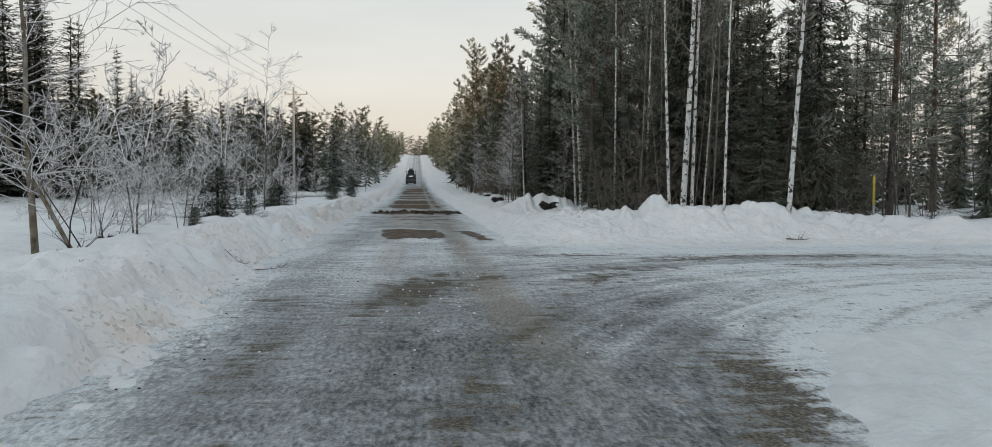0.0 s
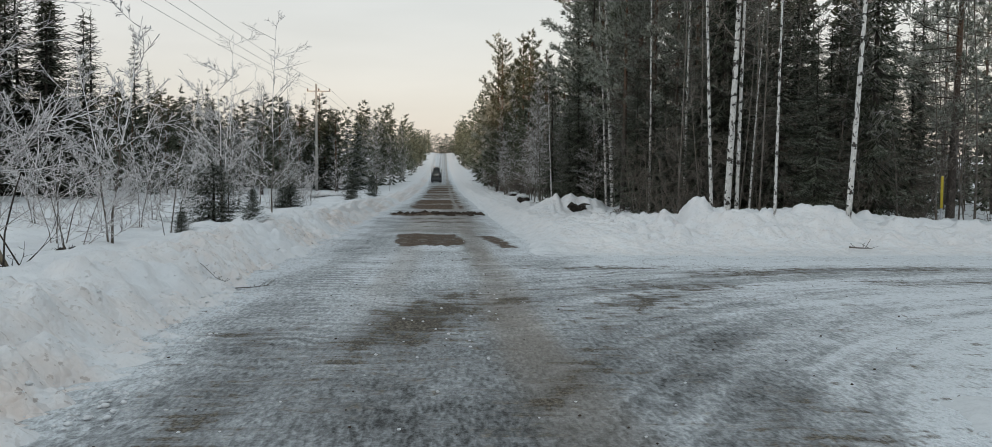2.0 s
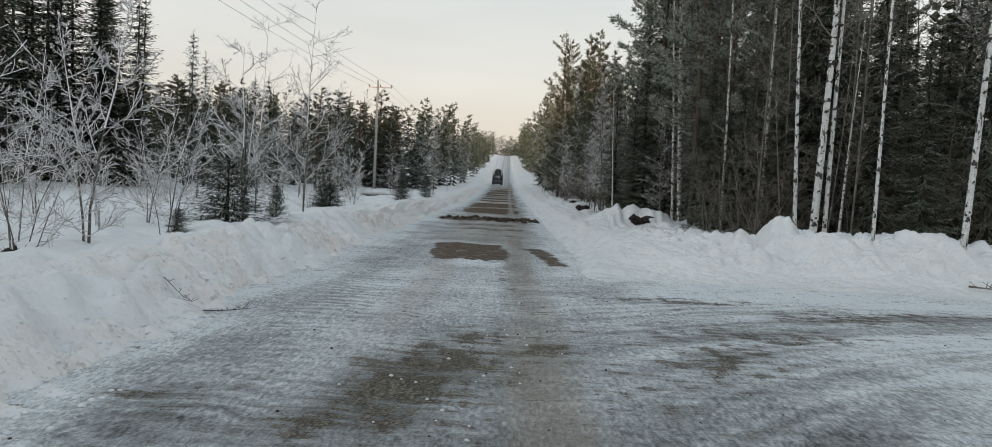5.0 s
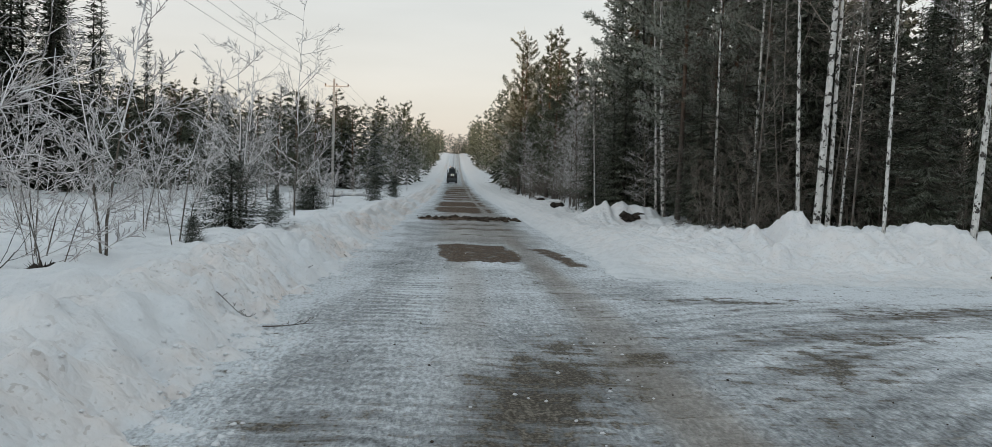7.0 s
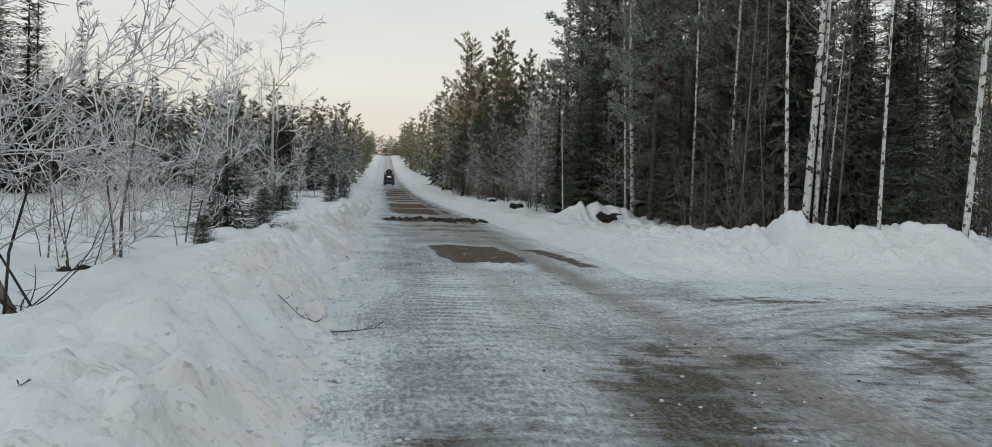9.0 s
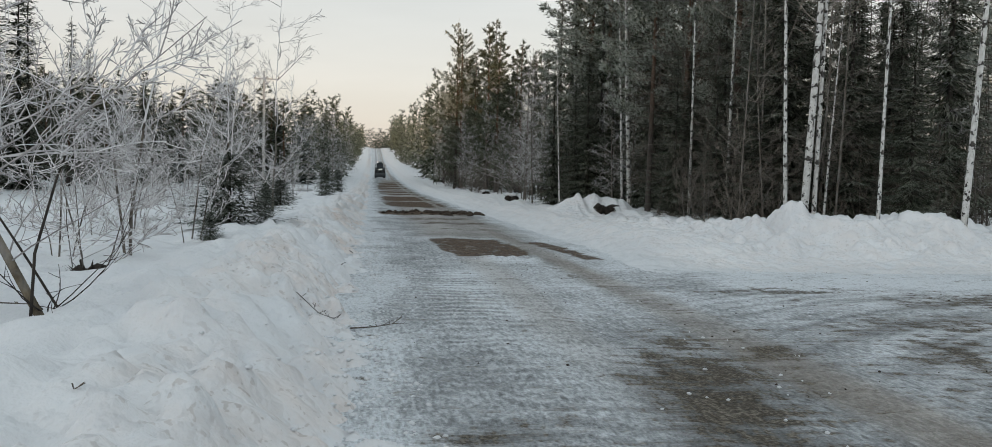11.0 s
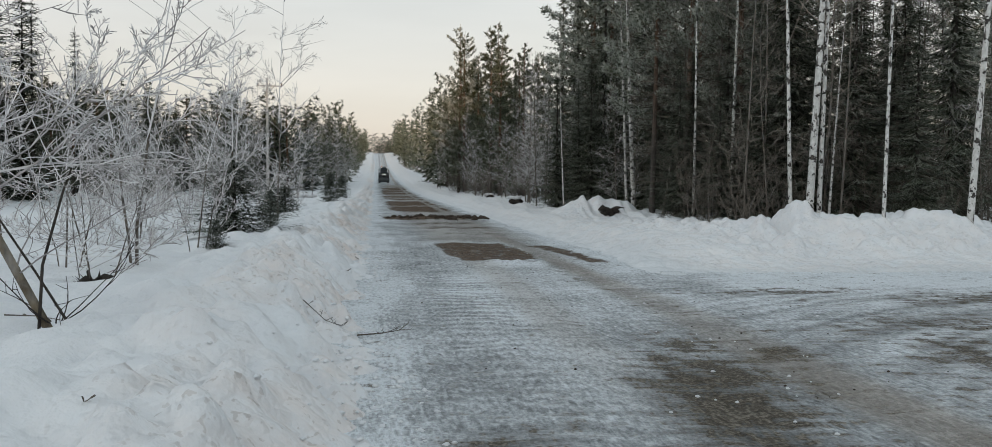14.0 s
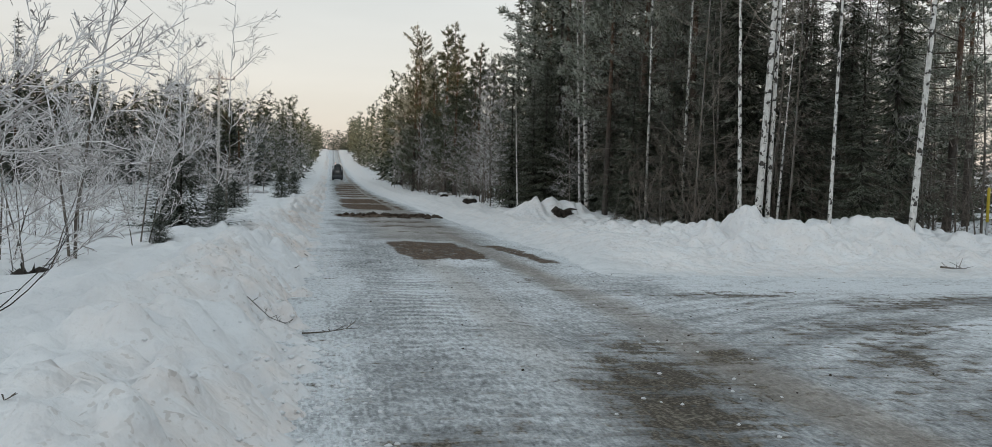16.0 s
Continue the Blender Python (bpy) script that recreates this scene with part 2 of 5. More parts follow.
SNOW, ROAD = snow_material(), road_material()
BARK = bark_material("spruce_bark", (0.03, 0.027, 0.025), (0.10, 0.09, 0.08))
PINE_BARK, BIRCH_BARK = pine_bark_material(), birch_bark_material()
ALDER_BARK = bark_material("alder_bark", (0.05, 0.042, 0.036), (0.17, 0.145, 0.12), frost=0.2)
SPRUCE_N = needle_material("spruce_needles", (0.025, 0.032, 0.020), (0.102, 0.115, 0.072), (0.39, 0.40, 0.36), 0.62, 0.45)
PINE_N = needle_material("pine_needles", (0.062, 0.076, 0.046), (0.20, 0.222, 0.14), (0.52, 0.535, 0.49), 0.85, 0.34)
DEEP_N = needle_material("dark_pine_needles", (0.034, 0.044, 0.025), (0.125, 0.14, 0.08), (0.36, 0.37, 0.32), 0.5, 0.46)
FROST_N = needle_material("frosted_needles", (0.035, 0.046, 0.036), (0.095, 0.108, 0.088), (0.40, 0.42, 0.42), 0.6, 0.43)
YOUNG_N = needle_material("young_spruce_needles", (0.022, 0.029, 0.020), (0.075, 0.088, 0.060), (0.42, 0.44, 0.42), 0.6, 0.47)
FROST_T = twig_material("frosted_twigs", (0.27, 0.25, 0.245), (0.72, 0.71, 0.715))
GREY_T = twig_material("grey_twigs", (0.045, 0.038, 0.032), (0.19, 0.165, 0.14))
HAZE_T = twig_material("pale_brown_twigs", (0.06, 0.05, 0.042), (0.29, 0.26, 0.23))
BIRCH_T = twig_material("birch_twigs", (0.08, 0.062, 0.052), (0.34, 0.30, 0.265))
WOOD = bark_material("weathered_pole_wood", (0.27, 0.255, 0.24), (0.44, 0.425, 0.40), (9, 9, 0.6))


# ---- mesh helpers ----
class Geo:
    def __init__(self):
        self.v, self.f = [], []

    def tube(self, pts, radii, sides=4, cap=False):
        rings = []
        n = len(pts)
        for i, p in enumerate(pts):
            d = Vector(pts[min(i + 1, n - 1)]) - Vector(pts[max(i - 1, 0)])
            d = d.normalized() if d.length > 1e-9 else Vector((0, 0, 1))
            a = d.cross(Vector((1, 0, 0)) if abs(d.x) < 0.8 else Vector((0, 1, 0))).normalized()
            b = d.cross(a)
            k = len(self.v)
            for j in range(sides):
                q = 2 * math.pi * j / sides
                self.v.append(tuple(Vector(p) + (a * math.cos(q) + b * math.sin(q)) * radii[i]))
            rings.append(k)
        for k0, k1 in zip(rings, rings[1:]):
            for j in range(sides):
                j2 = (j + 1) % sides
                self.f.append((k0 + j, k0 + j2, k1 + j2, k1 + j))
        if cap:
            self.f.append(tuple(rings[-1] + j for j in range(sides)))
            self.f.append(tuple(rings[0] + j for j in reversed(range(sides))))

    def blade(self, p, d, side, length, width, at=0.45):
        k = len(self.v)
        px, py, pz = p
        m = (px + d[0] * length * at, py + d[1] * length * at, pz + d[2] * length * at)
        w = width * 0.5
        self.v += [(px, py, pz), (m[0] + side[0] * w, m[1] + side[1] * w, m[2] + side[2] * w),
                   (px + d[0] * length, py + d[1] * length, pz + d[2] * length), (m[0] - side[0] * w, m[1] - side[1] * w, m[2] - side[2] * w)]
        self.f.append((k, k + 1, k + 2, k + 3))

    def leaf(self, p, d, side, length, width):
        """A thin pointed slip: one triangle."""
        k = len(self.v)
        w = width * 0.5
        self.v += [(p[0] + side[0] * w, p[1] + side[1] * w, p[2] + side[2] * w), (p[0] + d[0] * length, p[1] + d[1] * length, p[2] + d[2] * length), (p[0] - side[0] * w, p[1] - side[1] * w, p[2] - side[2] * w)]
        self.f.append((k, k + 1, k + 2))

    def box(self, c, s, rot=0.0):
        k = len(self.v)
        cs, sn = math.cos(rot), math.sin(rot)
        for dz in (-1, 1):
            for dx, dy in ((-1, -1), (1, -1), (1, 1), (-1, 1)):
                x, y = dx * s[0] / 2, dy * s[1] / 2
                self.v.append((c[0] + x * cs - y * sn, c[1] + x * sn + y * cs, c[2] + dz * s[2] / 2))
        self.f += [(k + 3, k + 2, k + 1, k), (k + 4, k + 5, k + 6, k + 7)] + [(k + i, k + (i + 1) % 4, k + 4 + (i + 1) % 4, k + 4 + i) for i in range(4)]

    def lump(self, c, r, rng, flat=0.7):
        k = len(self.v)
        for d in ((1, 0, 0), (0, 1, 0), (-1, 0, 0), (0, -1, 0), (0, 0, 1), (0, 0, -1), (.6, .6, .5), (-.6, .6, .5), (-.6, -.6, .5), (.6, -.6, .5)):
            s = r * rng.uniform(0.75, 1.2)
            self.v.append((c[0] + d[0] * s, c[1] + d[1] * s, c[2] + d[2] * s * flat))
        for i in range(4):
            j = (i + 1) % 4
            self.f += [(k + i, k + j, k + 6 + i), (k + i, k + 6 + i, k + 6 + (i + 3) % 4), (k + 6 + i, k + 4, k + 6 + (i + 3) % 4), (k + j, k + i, k + 5)]

    def mesh(self, name, mat, smooth=False):
        me = bpy.data.meshes.new(name)
        me.from_pydata(self.v, [], self.f)
        me.materials.append(mat)
        if smooth:
            me.polygons.foreach_set("use_smooth", [True] * len(me.polygons))
        me.update()
        return me


def part(name, geo, mat, parent, label="", smooth=False):
    ob = new(name, geo.mesh(name, mat, smooth))
    ob.parent = parent
    return tagged(ob, label)


def thing(name, label, category, group="", kind="", at=(0, 0, 0)):
    ob = tagged(new(name), label, category, group, kind)
    ob.location = at
    return ob


def unit(x, y, z):
    s = math.sqrt(x * x + y * y + z * z) or 1
    return (x / s, y / s, z / s)


# ---- lie of the land ----
PY = np.linspace(-400, 1200, 1601)
PZ = np.interp(PY, [-400, 90, 138, 160, 277, 400, 470, 600, 1200], [0, 0, 0.75, 1.4, 5.6, 13.6, 17, 19, 19])
kern = np.exp(-0.5 * (np.arange(-30, 31) / 12.0) ** 2)
PZ = np.convolve(np.pad(PZ, 30, mode="edge"), kern / kern.sum(), mode="valid")


def prof(y):
    return np.interp(y, PY, PZ)


LAT = np.random.RandomState(7).rand(256, 256)


def vnoise(x, y):
    xi, yi = np.floor(x).astype(int), np.floor(y).astype(int)
    u, v = x - xi, y - yi
    u, v = u * u * (3 - 2 * u), v * v * (3 - 2 * v)
    a, b = LAT[xi % 256, yi % 256], LAT[(xi + 1) % 256, yi % 256]
    c, d = LAT[xi % 256, (yi + 1) % 256], LAT[(xi + 1) % 256, (yi + 1) % 256]
    return (a * (1 - u) + b * u) * (1 - v) + (c * (1 - u) + d * u) * v - 0.5


def fbm(x, y, n=4):
    s, a = 0, 1.0
    for i in range(n):
        s = s + a * vnoise(x * 2 ** i + 17.3 * i, y * 2 ** i + 5.1 * i)
        a *= 0.5
    return s


def sstep(a, b, x):
    t = np.clip((x - a) / (b - a), 0, 1)
    return t * t * (3 - 2 * t)


def left_edge(y):
    return np.interp(y, [-400, 5, 9, 14, 30, 100, 460], [-2.35, -2.35, -2.45, -2.8, -2.85, -3.0, -3.7])


def off_road(x, y):
    """Metres outside the driven way: on the left, in the far corner, in the near corner."""
    dl = left_edge(y) - x
    a, b = x - 1.45 - np.interp(y, [90, 400], [0, -0.8]) - 0.15 * vnoise(y * 0.4, y * 0 + 3), y - 18.9
    k = 0.9
    d1 = -k * np.log(np.exp(-np.clip(a, -20, 20) / k) + np.exp(-np.clip(b, -20, 20) / k))
    d1 = np.where(np.minimum(a, b) > 12, np.minimum(a, b), d1)
    xn = np.interp(y, [-50, 5, 7, 8.8], [1.55, 1.7, 2.3, 3.1])
    yn = np.interp(x, [2.75, 4, 5.1, 6.4, 10, 30, 200], [8.6, 8.7, 9.4, 10.4, 12, 13, 13.5])
    d2 = np.minimum(x - xn, yn - y)
    return dl, d1, d2


def ground_z(x, y, detail=True):
    x, y = np.asarray(x, float), np.asarray(y, float)
    dl, d1, d2 = off_road(x, y)
    a, b = x - 1.45 - np.interp(y, [90, 400], [0, -0.8]), y - 18.9
    wob = 0.22 * fbm(x * 0.8, y * 0.35, 3)
    lift = np.interp(y, [-30, 4, 10, 30, 60], [0.9, 0.95, 1.0, 1.0, 0.8])
    hl = lift * (0.57 * sstep(0.0, 1.35, dl + wob) - 0.09 * sstep(1.5, 2.8, dl + wob)) + 0.65 * sstep(8, 40, dl)
    crest = np.interp(x, [1.5, 4, 5.2, 5.7, 6.6, 8.6, 9.6, 10.6, 12, 16, 40], [0.40, 0.50, 0.54, 0.64, 0.88, 0.92, 0.78, 0.58, 0.38, 0.2, 0.2])
    hs = crest * (0.22 * sstep(0.0, 2.2, b + wob) + 0.78 * sstep(1.6, 3.9, b + wob)) - np.maximum(0, crest - 0.42) * sstep(4.4, 6.5, b)
    hm = 0.44 * sstep(0.0, 1.3, a + wob) + 0.5 * sstep(1.6, 4.0, a)
    h1 = np.minimum(hs, hm)
    h1 = h1 + 0.56 * np.exp(-((x - 5.9) / 0.33) ** 4 - ((y - 23.1) / 0.5) ** 2) + 0.26 * np.exp(-((x - 5.05) / 0.19) ** 4 - ((y - 23.0) / 0.3) ** 2)
    h1 = h1 + np.where(x > 6.2, 0.22 * np.clip(vnoise(x * 0.9 + 4, y * 0.7) + 0.1, -0.3, 0.5), 0) * sstep(2.2, 3.4, b) * (1 - sstep(5, 7, b))
    h1 = h1 + 0.5 * np.exp(-((x - 4.3) / 1.35) ** 4 - ((y - 33.3) / 1.2) ** 2) - 0.3 * np.exp(-((x - 4.45) / 0.6) ** 2 - ((y - 32.2) / 0.45) ** 2)
    h2 = 0.15 * sstep(0, 0.9, d2 + wob) + 0.25 * sstep(1.0, 4.0, d2)
    h = -0.035 + np.where(dl > 0, hl, 0) + np.where((a > 0) & (b > 0), h1, 0) + np.where(d2 > 0, h2, 0)
    out = np.maximum(np.maximum(dl, d1), d2)
    h = h - 0.08 * sstep(-0.15, -0.7, out)
    if detail:
        lump = np.abs(fbm(x * 2.3, y * 2.3, 4))
        rough = sstep(-0.1, 0.35, out) * (1 - 0.8 * sstep(1.5, 2.6, np.where(dl > 0, dl, -1))) * np.where(d2 > 0, 0.45, 1)
        rough = rough * np.where((d1 > 0) & (d1 < 2.2), 0.45, 1)
        h = h + rough * (0.14 * lump - 0.09 + 0.75 * chunks(x, y, 0.46, 1) + 1.0 * chunks(x + 3, y, 0.24, 2) + 0.04 * fbm(x * 8, y * 8, 3))
        h = h + np.where((d1 > 1.6) & (d1 < 7) & (x > 3.5) & (y < 27), 0.42 * chunks(x + 0.3 * y, y, 0.95, 3) - 0.06, 0) * sstep(1.6, 2.6, d1)
        h = h + np.where(dl > 0, sstep(0.1, 0.4, dl) * (1 - sstep(1.3, 2.0, dl)), 0) * (0.75 * chunks(x, y + 0.2 * x, 0.34, 4) - 0.04)
        h = h + sstep(0.8, 3.0, out) * 0.22 * fbm(x * 0.45, y * 0.45, 4)
        h = h + np.where(dl > 0, sstep(1.4, 2.4, dl), 0) * 0.10 * np.minimum(0, fbm(x * 1.1 + 3, y * 1.1, 2))
        # soft dimples in the untouched snow
        h = h + np.where(dl > 0, sstep(0.9, 2.0, dl), 0) * (0.11 * fbm(x * 1.7 + 8, y * 1.7, 2) + 0.04 * fbm(x * 4.5, y * 4.5 + 2, 2))
        # hollow melted round the shrub on the verge
        h = h - 0.26 * np.exp(-((x + 5.62) / 0.22) ** 2 - ((y - 15.45) / 0.22) ** 2)
    # unseen rise added behind the junction to keep the low sun off it
    return h + prof(y) + 18.0 * sstep(-36, -85, y)


def chunks(x, y, cell, seed):
    """Rounded clods of ploughed snow: the height of the nearest in a jittered grid."""
    gx, gy = np.floor(x / cell).astype(int), np.floor(y / cell).astype(int)
    best = np.zeros_like(x)
    for i in (-1, 0, 1):
        for j in (-1, 0, 1):
            cx, cy = gx + i, gy + j
            a, b, c = LAT[(cx * 7 + seed * 31) % 256, (cy * 3) % 256], LAT[(cx * 5 + 90) % 256, (cy * 11 + seed) % 256], LAT[(cx * 13 + 9 * seed) % 256, (cy * 17 + 40) % 256]
            r = cell * (0.25 + 0.4 * c)
            d2 = (x - (cx + a) * cell) ** 2 + (y - (cy + b) * cell) ** 2
            best = np.maximum(best, np.sqrt(np.maximum(0, r * r - d2)) * 0.55 * (c > 0.35))
    return best


def spread(lo, hi, step, far_lo, far_hi, grow=1.13):
    mid = list(np.arange(lo, hi + step / 2, step))
    up, s = [mid[-1]], step
    while up[-1] < far_hi:
        s *= grow
        up.append(up[-1] + s)
    down, s = [mid[0]], step
    while down[-1] > far_lo:
        s *= grow
        down.append(down[-1] - s)
    return np.array(down[:0:-1] + mid + up[1:])


def sheet(name, xs, ys, zfun, mat, masks, keep=None):
    X, Y = np.meshgrid(xs, ys)
    Z = zfun(X, Y)
    nx, ny = len(xs), len(ys)
    idx = np.arange(nx * ny).reshape(ny, nx)
    quads = np.stack([idx[:-1, :-1], idx[:-1, 1:], idx[1:, 1:], idx[1:, :-1]], -1).reshape(-1, 4)
    if keep is not None:
        k = keep(X, Y)
        kq = (k[:-1, :-1] | k[:-1, 1:] | k[1:, 1:] | k[1:, :-1]).reshape(-1)
        quads = quads[kq]
    used = np.unique(quads)
    remap = np.full(nx * ny, -1)
    remap[used] = np.arange(len(used))
    pts = np.stack([X.ravel(), Y.ravel(), Z.ravel()], -1)[used]
    me = bpy.data.meshes.new(name)
    me.from_pydata(pts.tolist(), [], remap[quads].tolist())
    me.materials.append(mat)
    me.polygons.foreach_set("use_smooth", [True] * len(me.polygons))
    for key, fun in masks.items():
        layer = me.attributes.new(key, "FLOAT", "POINT")
        layer.data.foreach_set("value", np.ascontiguousarray(fun(pts[:, 0], pts[:, 1]), dtype=np.float32))
    me.update()
    return new(name, me)


def sand_mask(x, y):
    dl, d1, d2 = off_road(x, y)
    left = sstep(0.0, 0.3, dl) * (1 - sstep(1.0, 1.8, dl)) * np.clip(0.7 + 1.6 * fbm(x * 0.6, y * 0.3, 3), 0, 1)
    right = 0.35 * sstep(0.2, 1.0, d1) * (1 - sstep(2.5, 5.0, d1))
    return np.maximum(left, right)


def packed_mask(x, y):
    """Snow driven flat in the near corner of the junction and at the side road's mouth."""
    dl, d1, d2 = off_road(x, y)
    n = 0.5 * fbm(x * 0.7, y * 0.7, 3)
    return np.clip(np.maximum(0.75 * sstep(-0.3, 0.3, d2) * (1 - sstep(1.2, 3.2, d2 + n)), 0.5 * sstep(-0.2, 0.2, d1) * (1 - sstep(0.4, 1.6, d1 + n)) * (x > 0)), 0, 1)


ground = sheet("ground", spread(-6.6, 11.5, 0.062, -900, 900), spread(5.5, 26.0, 0.068, -300, 1100, 1.07), ground_z, SNOW, {"sand": sand_mask, "packed": packed_mask})
tagged(ground, "trampled and ploughed snow banks and open snowy ground", "snow", kind="structure")


# ---- the road ----
def box_mask(x, y, x0, x1, y0, y1, soft):
    return sstep(x0 - soft, x0 + soft, x) * (1 - sstep(x1 - soft, x1 + soft, x)) * sstep(y0 - soft * 2, y0 + soft * 2, y) * (1 - sstep(y1 - soft * 2, y1 + soft * 2, y))


BANDS = [(30.0, 30.6, -0.9, 0.6, 0.45), (32.6, 33.6, -1.3, 0.7, 0.6), (35.2, 36.6, -1.5, 0.5, 0.5), (39.0, 41.6, -2.6, 0.7, 1.0)]


def brown_mask(x, y):
    w = 0.25 * fbm(x * 1.5, y * 0.8, 3)
    m = 0.86 * box_mask(x + 0.6 * w + 0.03 * (y - 24), y + w, -1.36, 0.24, 22.0, 26.5, 0.09)
    u = x + 0.6 * w - 0.82 - 0.105 * (25.8 - y)
    m = np.maximum(m, 0.85 * box_mask(u, y + w, -0.2, 0.2, 21.5, 25.9, 0.1))
    for y0, y1, x0, x1, s in BANDS:
        m = np.maximum(m, s * box_mask(x + w, y + 2 * w, x0, x1, y0, y1, 0.2))
    cover = np.clip(0.5 + 2.4 * vnoise(y * 0.3, x * 0.12 + 9) + 1.4 * vnoise(y * 0.8, x * 0.3), 0, 1)
    run = box_mask(x + 1.5 * w, y, -2.15, 0.8, 43, 135, 0.25) * cover
    rut = 1 - 0.8 * np.exp(-((x - 0.42) / 0.22) ** 2)
    return np.maximum(m, np.clip(1.35 * run * rut, 0, 1))


def dirt_mask(x, y):
    m = brown_mask(x, y)
    w = 0.5 * fbm(x * 0.9, y * 0.5, 3)
    for cx, cy, rx, ry, tilt, s in ((-0.42, 12.0, 0.58, 2.0, 0.16, 0.85), (-2.1, 10.9, 0.4, 0.45, 0.0, 0.5), (1.95, 6.4, 0.42, 1.9, 0.22, 0.8), (-0.05, 6.4, 0.22, 1.5, 0.2, 0.55), (-1.75, 8.0, 0.3, 1.8, 0.0, 0.45), (0.7, 13.2, 0.5, 0.9, 0.3, 0.5),
                                    (1.6, 12.5, 0.6, 1.6, 0.5, 0.38), (2.6, 17.2, 1.3, 0.32, 0.0, 0.6), (4.8, 16.3, 1.6, 0.6, 0.0, 0.6), (7.6, 16.8, 2.2, 0.45, 0.0, 0.56), (3.0, 14.6, 1.1, 0.6, 0.0, 0.6), (2.2, 13.0, 0.6, 0.9, 0.5, 0.62), (6.8, 15.0, 1.4, 0.35, 0.0, 0.5), (2.5, 14.3, 1.5, 0.7, 0.0, 0.34), (0.9, 9.5, 0.35, 2.2, 0.3, 0.38), (-0.7, 9.8, 0.3, 1.5, 0.1, 0.3), (0.35, 18.0, 0.25, 4.0, -0.06, 0.26)):
        u, v = x - cx - tilt * (y - cy), y - cy
        m = np.maximum(m, s * np.exp(-((u + w * 0.5) / rx) ** 2 - ((v + w) / ry) ** 2))
    return m


def track_mask(x, y):
    """Tan sand carried along by wheels: one worn way down the middle."""
    cx = np.interp(y, [6, 10, 13, 16, 22, 30, 60], [0.72, 0.6, 0.53, 0.55, 0.48, 0.42, 0.3])
    hw = np.interp(y, [6, 12, 20, 30, 60], [0.34, 0.32, 0.28, 0.28, 0.3])
    w = 0.3 * fbm(x * 1.2, y * 0.35, 3)
    m = np.exp(-(np.abs(x - cx + 0.3 * w) / hw) ** 4) * np.clip(0.8 + 1.2 * w, 0, 1) * sstep(5, 9, y)
    m = np.maximum(m, 0.45 * np.exp(-(np.abs(x + 0.95 + 0.3 * w) / 0.3) ** 4) * sstep(10, 16, y))
    return np.clip(np.maximum(m, 0.7 * box_mask(x + w, y, -1.6, 1.0, 27, 140, 0.4)), 0, 1)


def tread_mask(x, y):
    m = 0
    for cx, hw, k in ((-1.75, 0.5, 1.0), (-1.0, 0.25, 0.4), (2.5, 0.7, 0.5)):
        m = np.maximum(m, k * np.exp(-(np.abs(x - cx - 0.015 * (y - 12)) / hw) ** 4))
    return m * sstep(8.5, 11.5, y) * (1 - sstep(17, 22, y)) * np.clip(0.75 + 1.3 * fbm(x * 0.7, y * 0.5, 3), 0, 1)


def arc_mask(x, y):
    r = np.hypot(x - 9.5, y - 4.2)
    turn = sstep(-1.0, 2.5, x) * (1 - sstep(16.5, 19, y)) * sstep(4, 7, y)
    a = turn * (0.7 * vnoise(r * 3.3, np.arctan2(y - 4.2, x - 9.5) * 3.0) + 1.1 * vnoise(r * 9, np.arctan2(y - 4.2, x - 9.5) * 5))
    for cx, w, s in ((-2.0, 0.28, -0.25), (-0.35, 0.30, -0.22), (0.45, 0.26, -0.35), (-1.1, 0.3, 0.25)):
        a = a + s * np.exp(-((x - cx - 0.02 * (y - 20)) / w) ** 2) * (1 - turn)
    return a


def white_mask(x, y):
    dl, d1, d2 = off_road(x, y)
    out = np.maximum(np.maximum(dl, d1), d2)
    n = fbm(x * 0.8, y * 0.5, 4)
    m = 0.75 * sstep(-0.75, 0.05, out + 0.5 * n)
    m = np.maximum(m, 0.55 * box_mask(x + n, y + 2 * n, -1.6, 1.0, 14.8, 21.2, 0.4))
    m = np.maximum(m, 0.95 * sstep(0.6, 3.0, x + n) * sstep(15.9, 18.2, y + 0.7 * n) * (1 - sstep(19.5, 20, y)))
    m = np.maximum(m, 0.8 * sstep(2.0, 5.0, x + 1.5 * n) * (1 - 0.55 * box_mask(x, y + n, 1, 40, 15.0, 16.6, 0.35)))
    m = np.maximum(m, 0.6 * sstep(130, 200, y) * (1 - 0.8 * np.exp(-((np.abs(x + 1.1) - 0.8) / 0.3) ** 2)))
    m = np.maximum(m, 0.9 * box_mask(x + 0.5 * n, y + n, -1.1, 0.3, 20.6, 21.9, 0.2))
    m = np.maximum(m, 0.3 * sstep(9, 14, y) * (1 - sstep(60, 90, y)))
    return m - 0.25 * sstep(1.0, -1.0, np.abs(x) - 2.2) * (1 - sstep(9, 12, y))


def road_z(x, y):
    z = prof(y) + 0.018 * fbm(x * 3.0, y * 1.2, 4) + 0.02 * fbm(x * 0.5, y * 0.3, 2)
    dirt = dirt_mask(x, y)
    z = z - 0.012 * dirt + 0.02 * dirt * fbm(x * 9, y * 9, 2)
    z = z + 0.07 * box_mask(x, y, -2.6, 0.9, 39.3, 40.9, 0.3) * (0.5 + 1.5 * np.abs(fbm(x * 3, y * 3, 3)))
    # crust pushed up before the bare patch
    z = z + 0.09 * box_mask(x, y, -1.0, 0.25, 21.3, 21.9, 0.12) * np.clip(fbm(x * 4, y * 4, 3) + 0.25, 0, 1)
    for cx, w in ((0.45, 0.22), (-0.35, 0.22), (-2.0, 0.3)):
        z = z - 0.012 * np.exp(-((x - cx - 0.02 * (y - 20)) / w) ** 2)
    return z + 0.006 * np.clip(arc_mask(x, y), -1, 1)


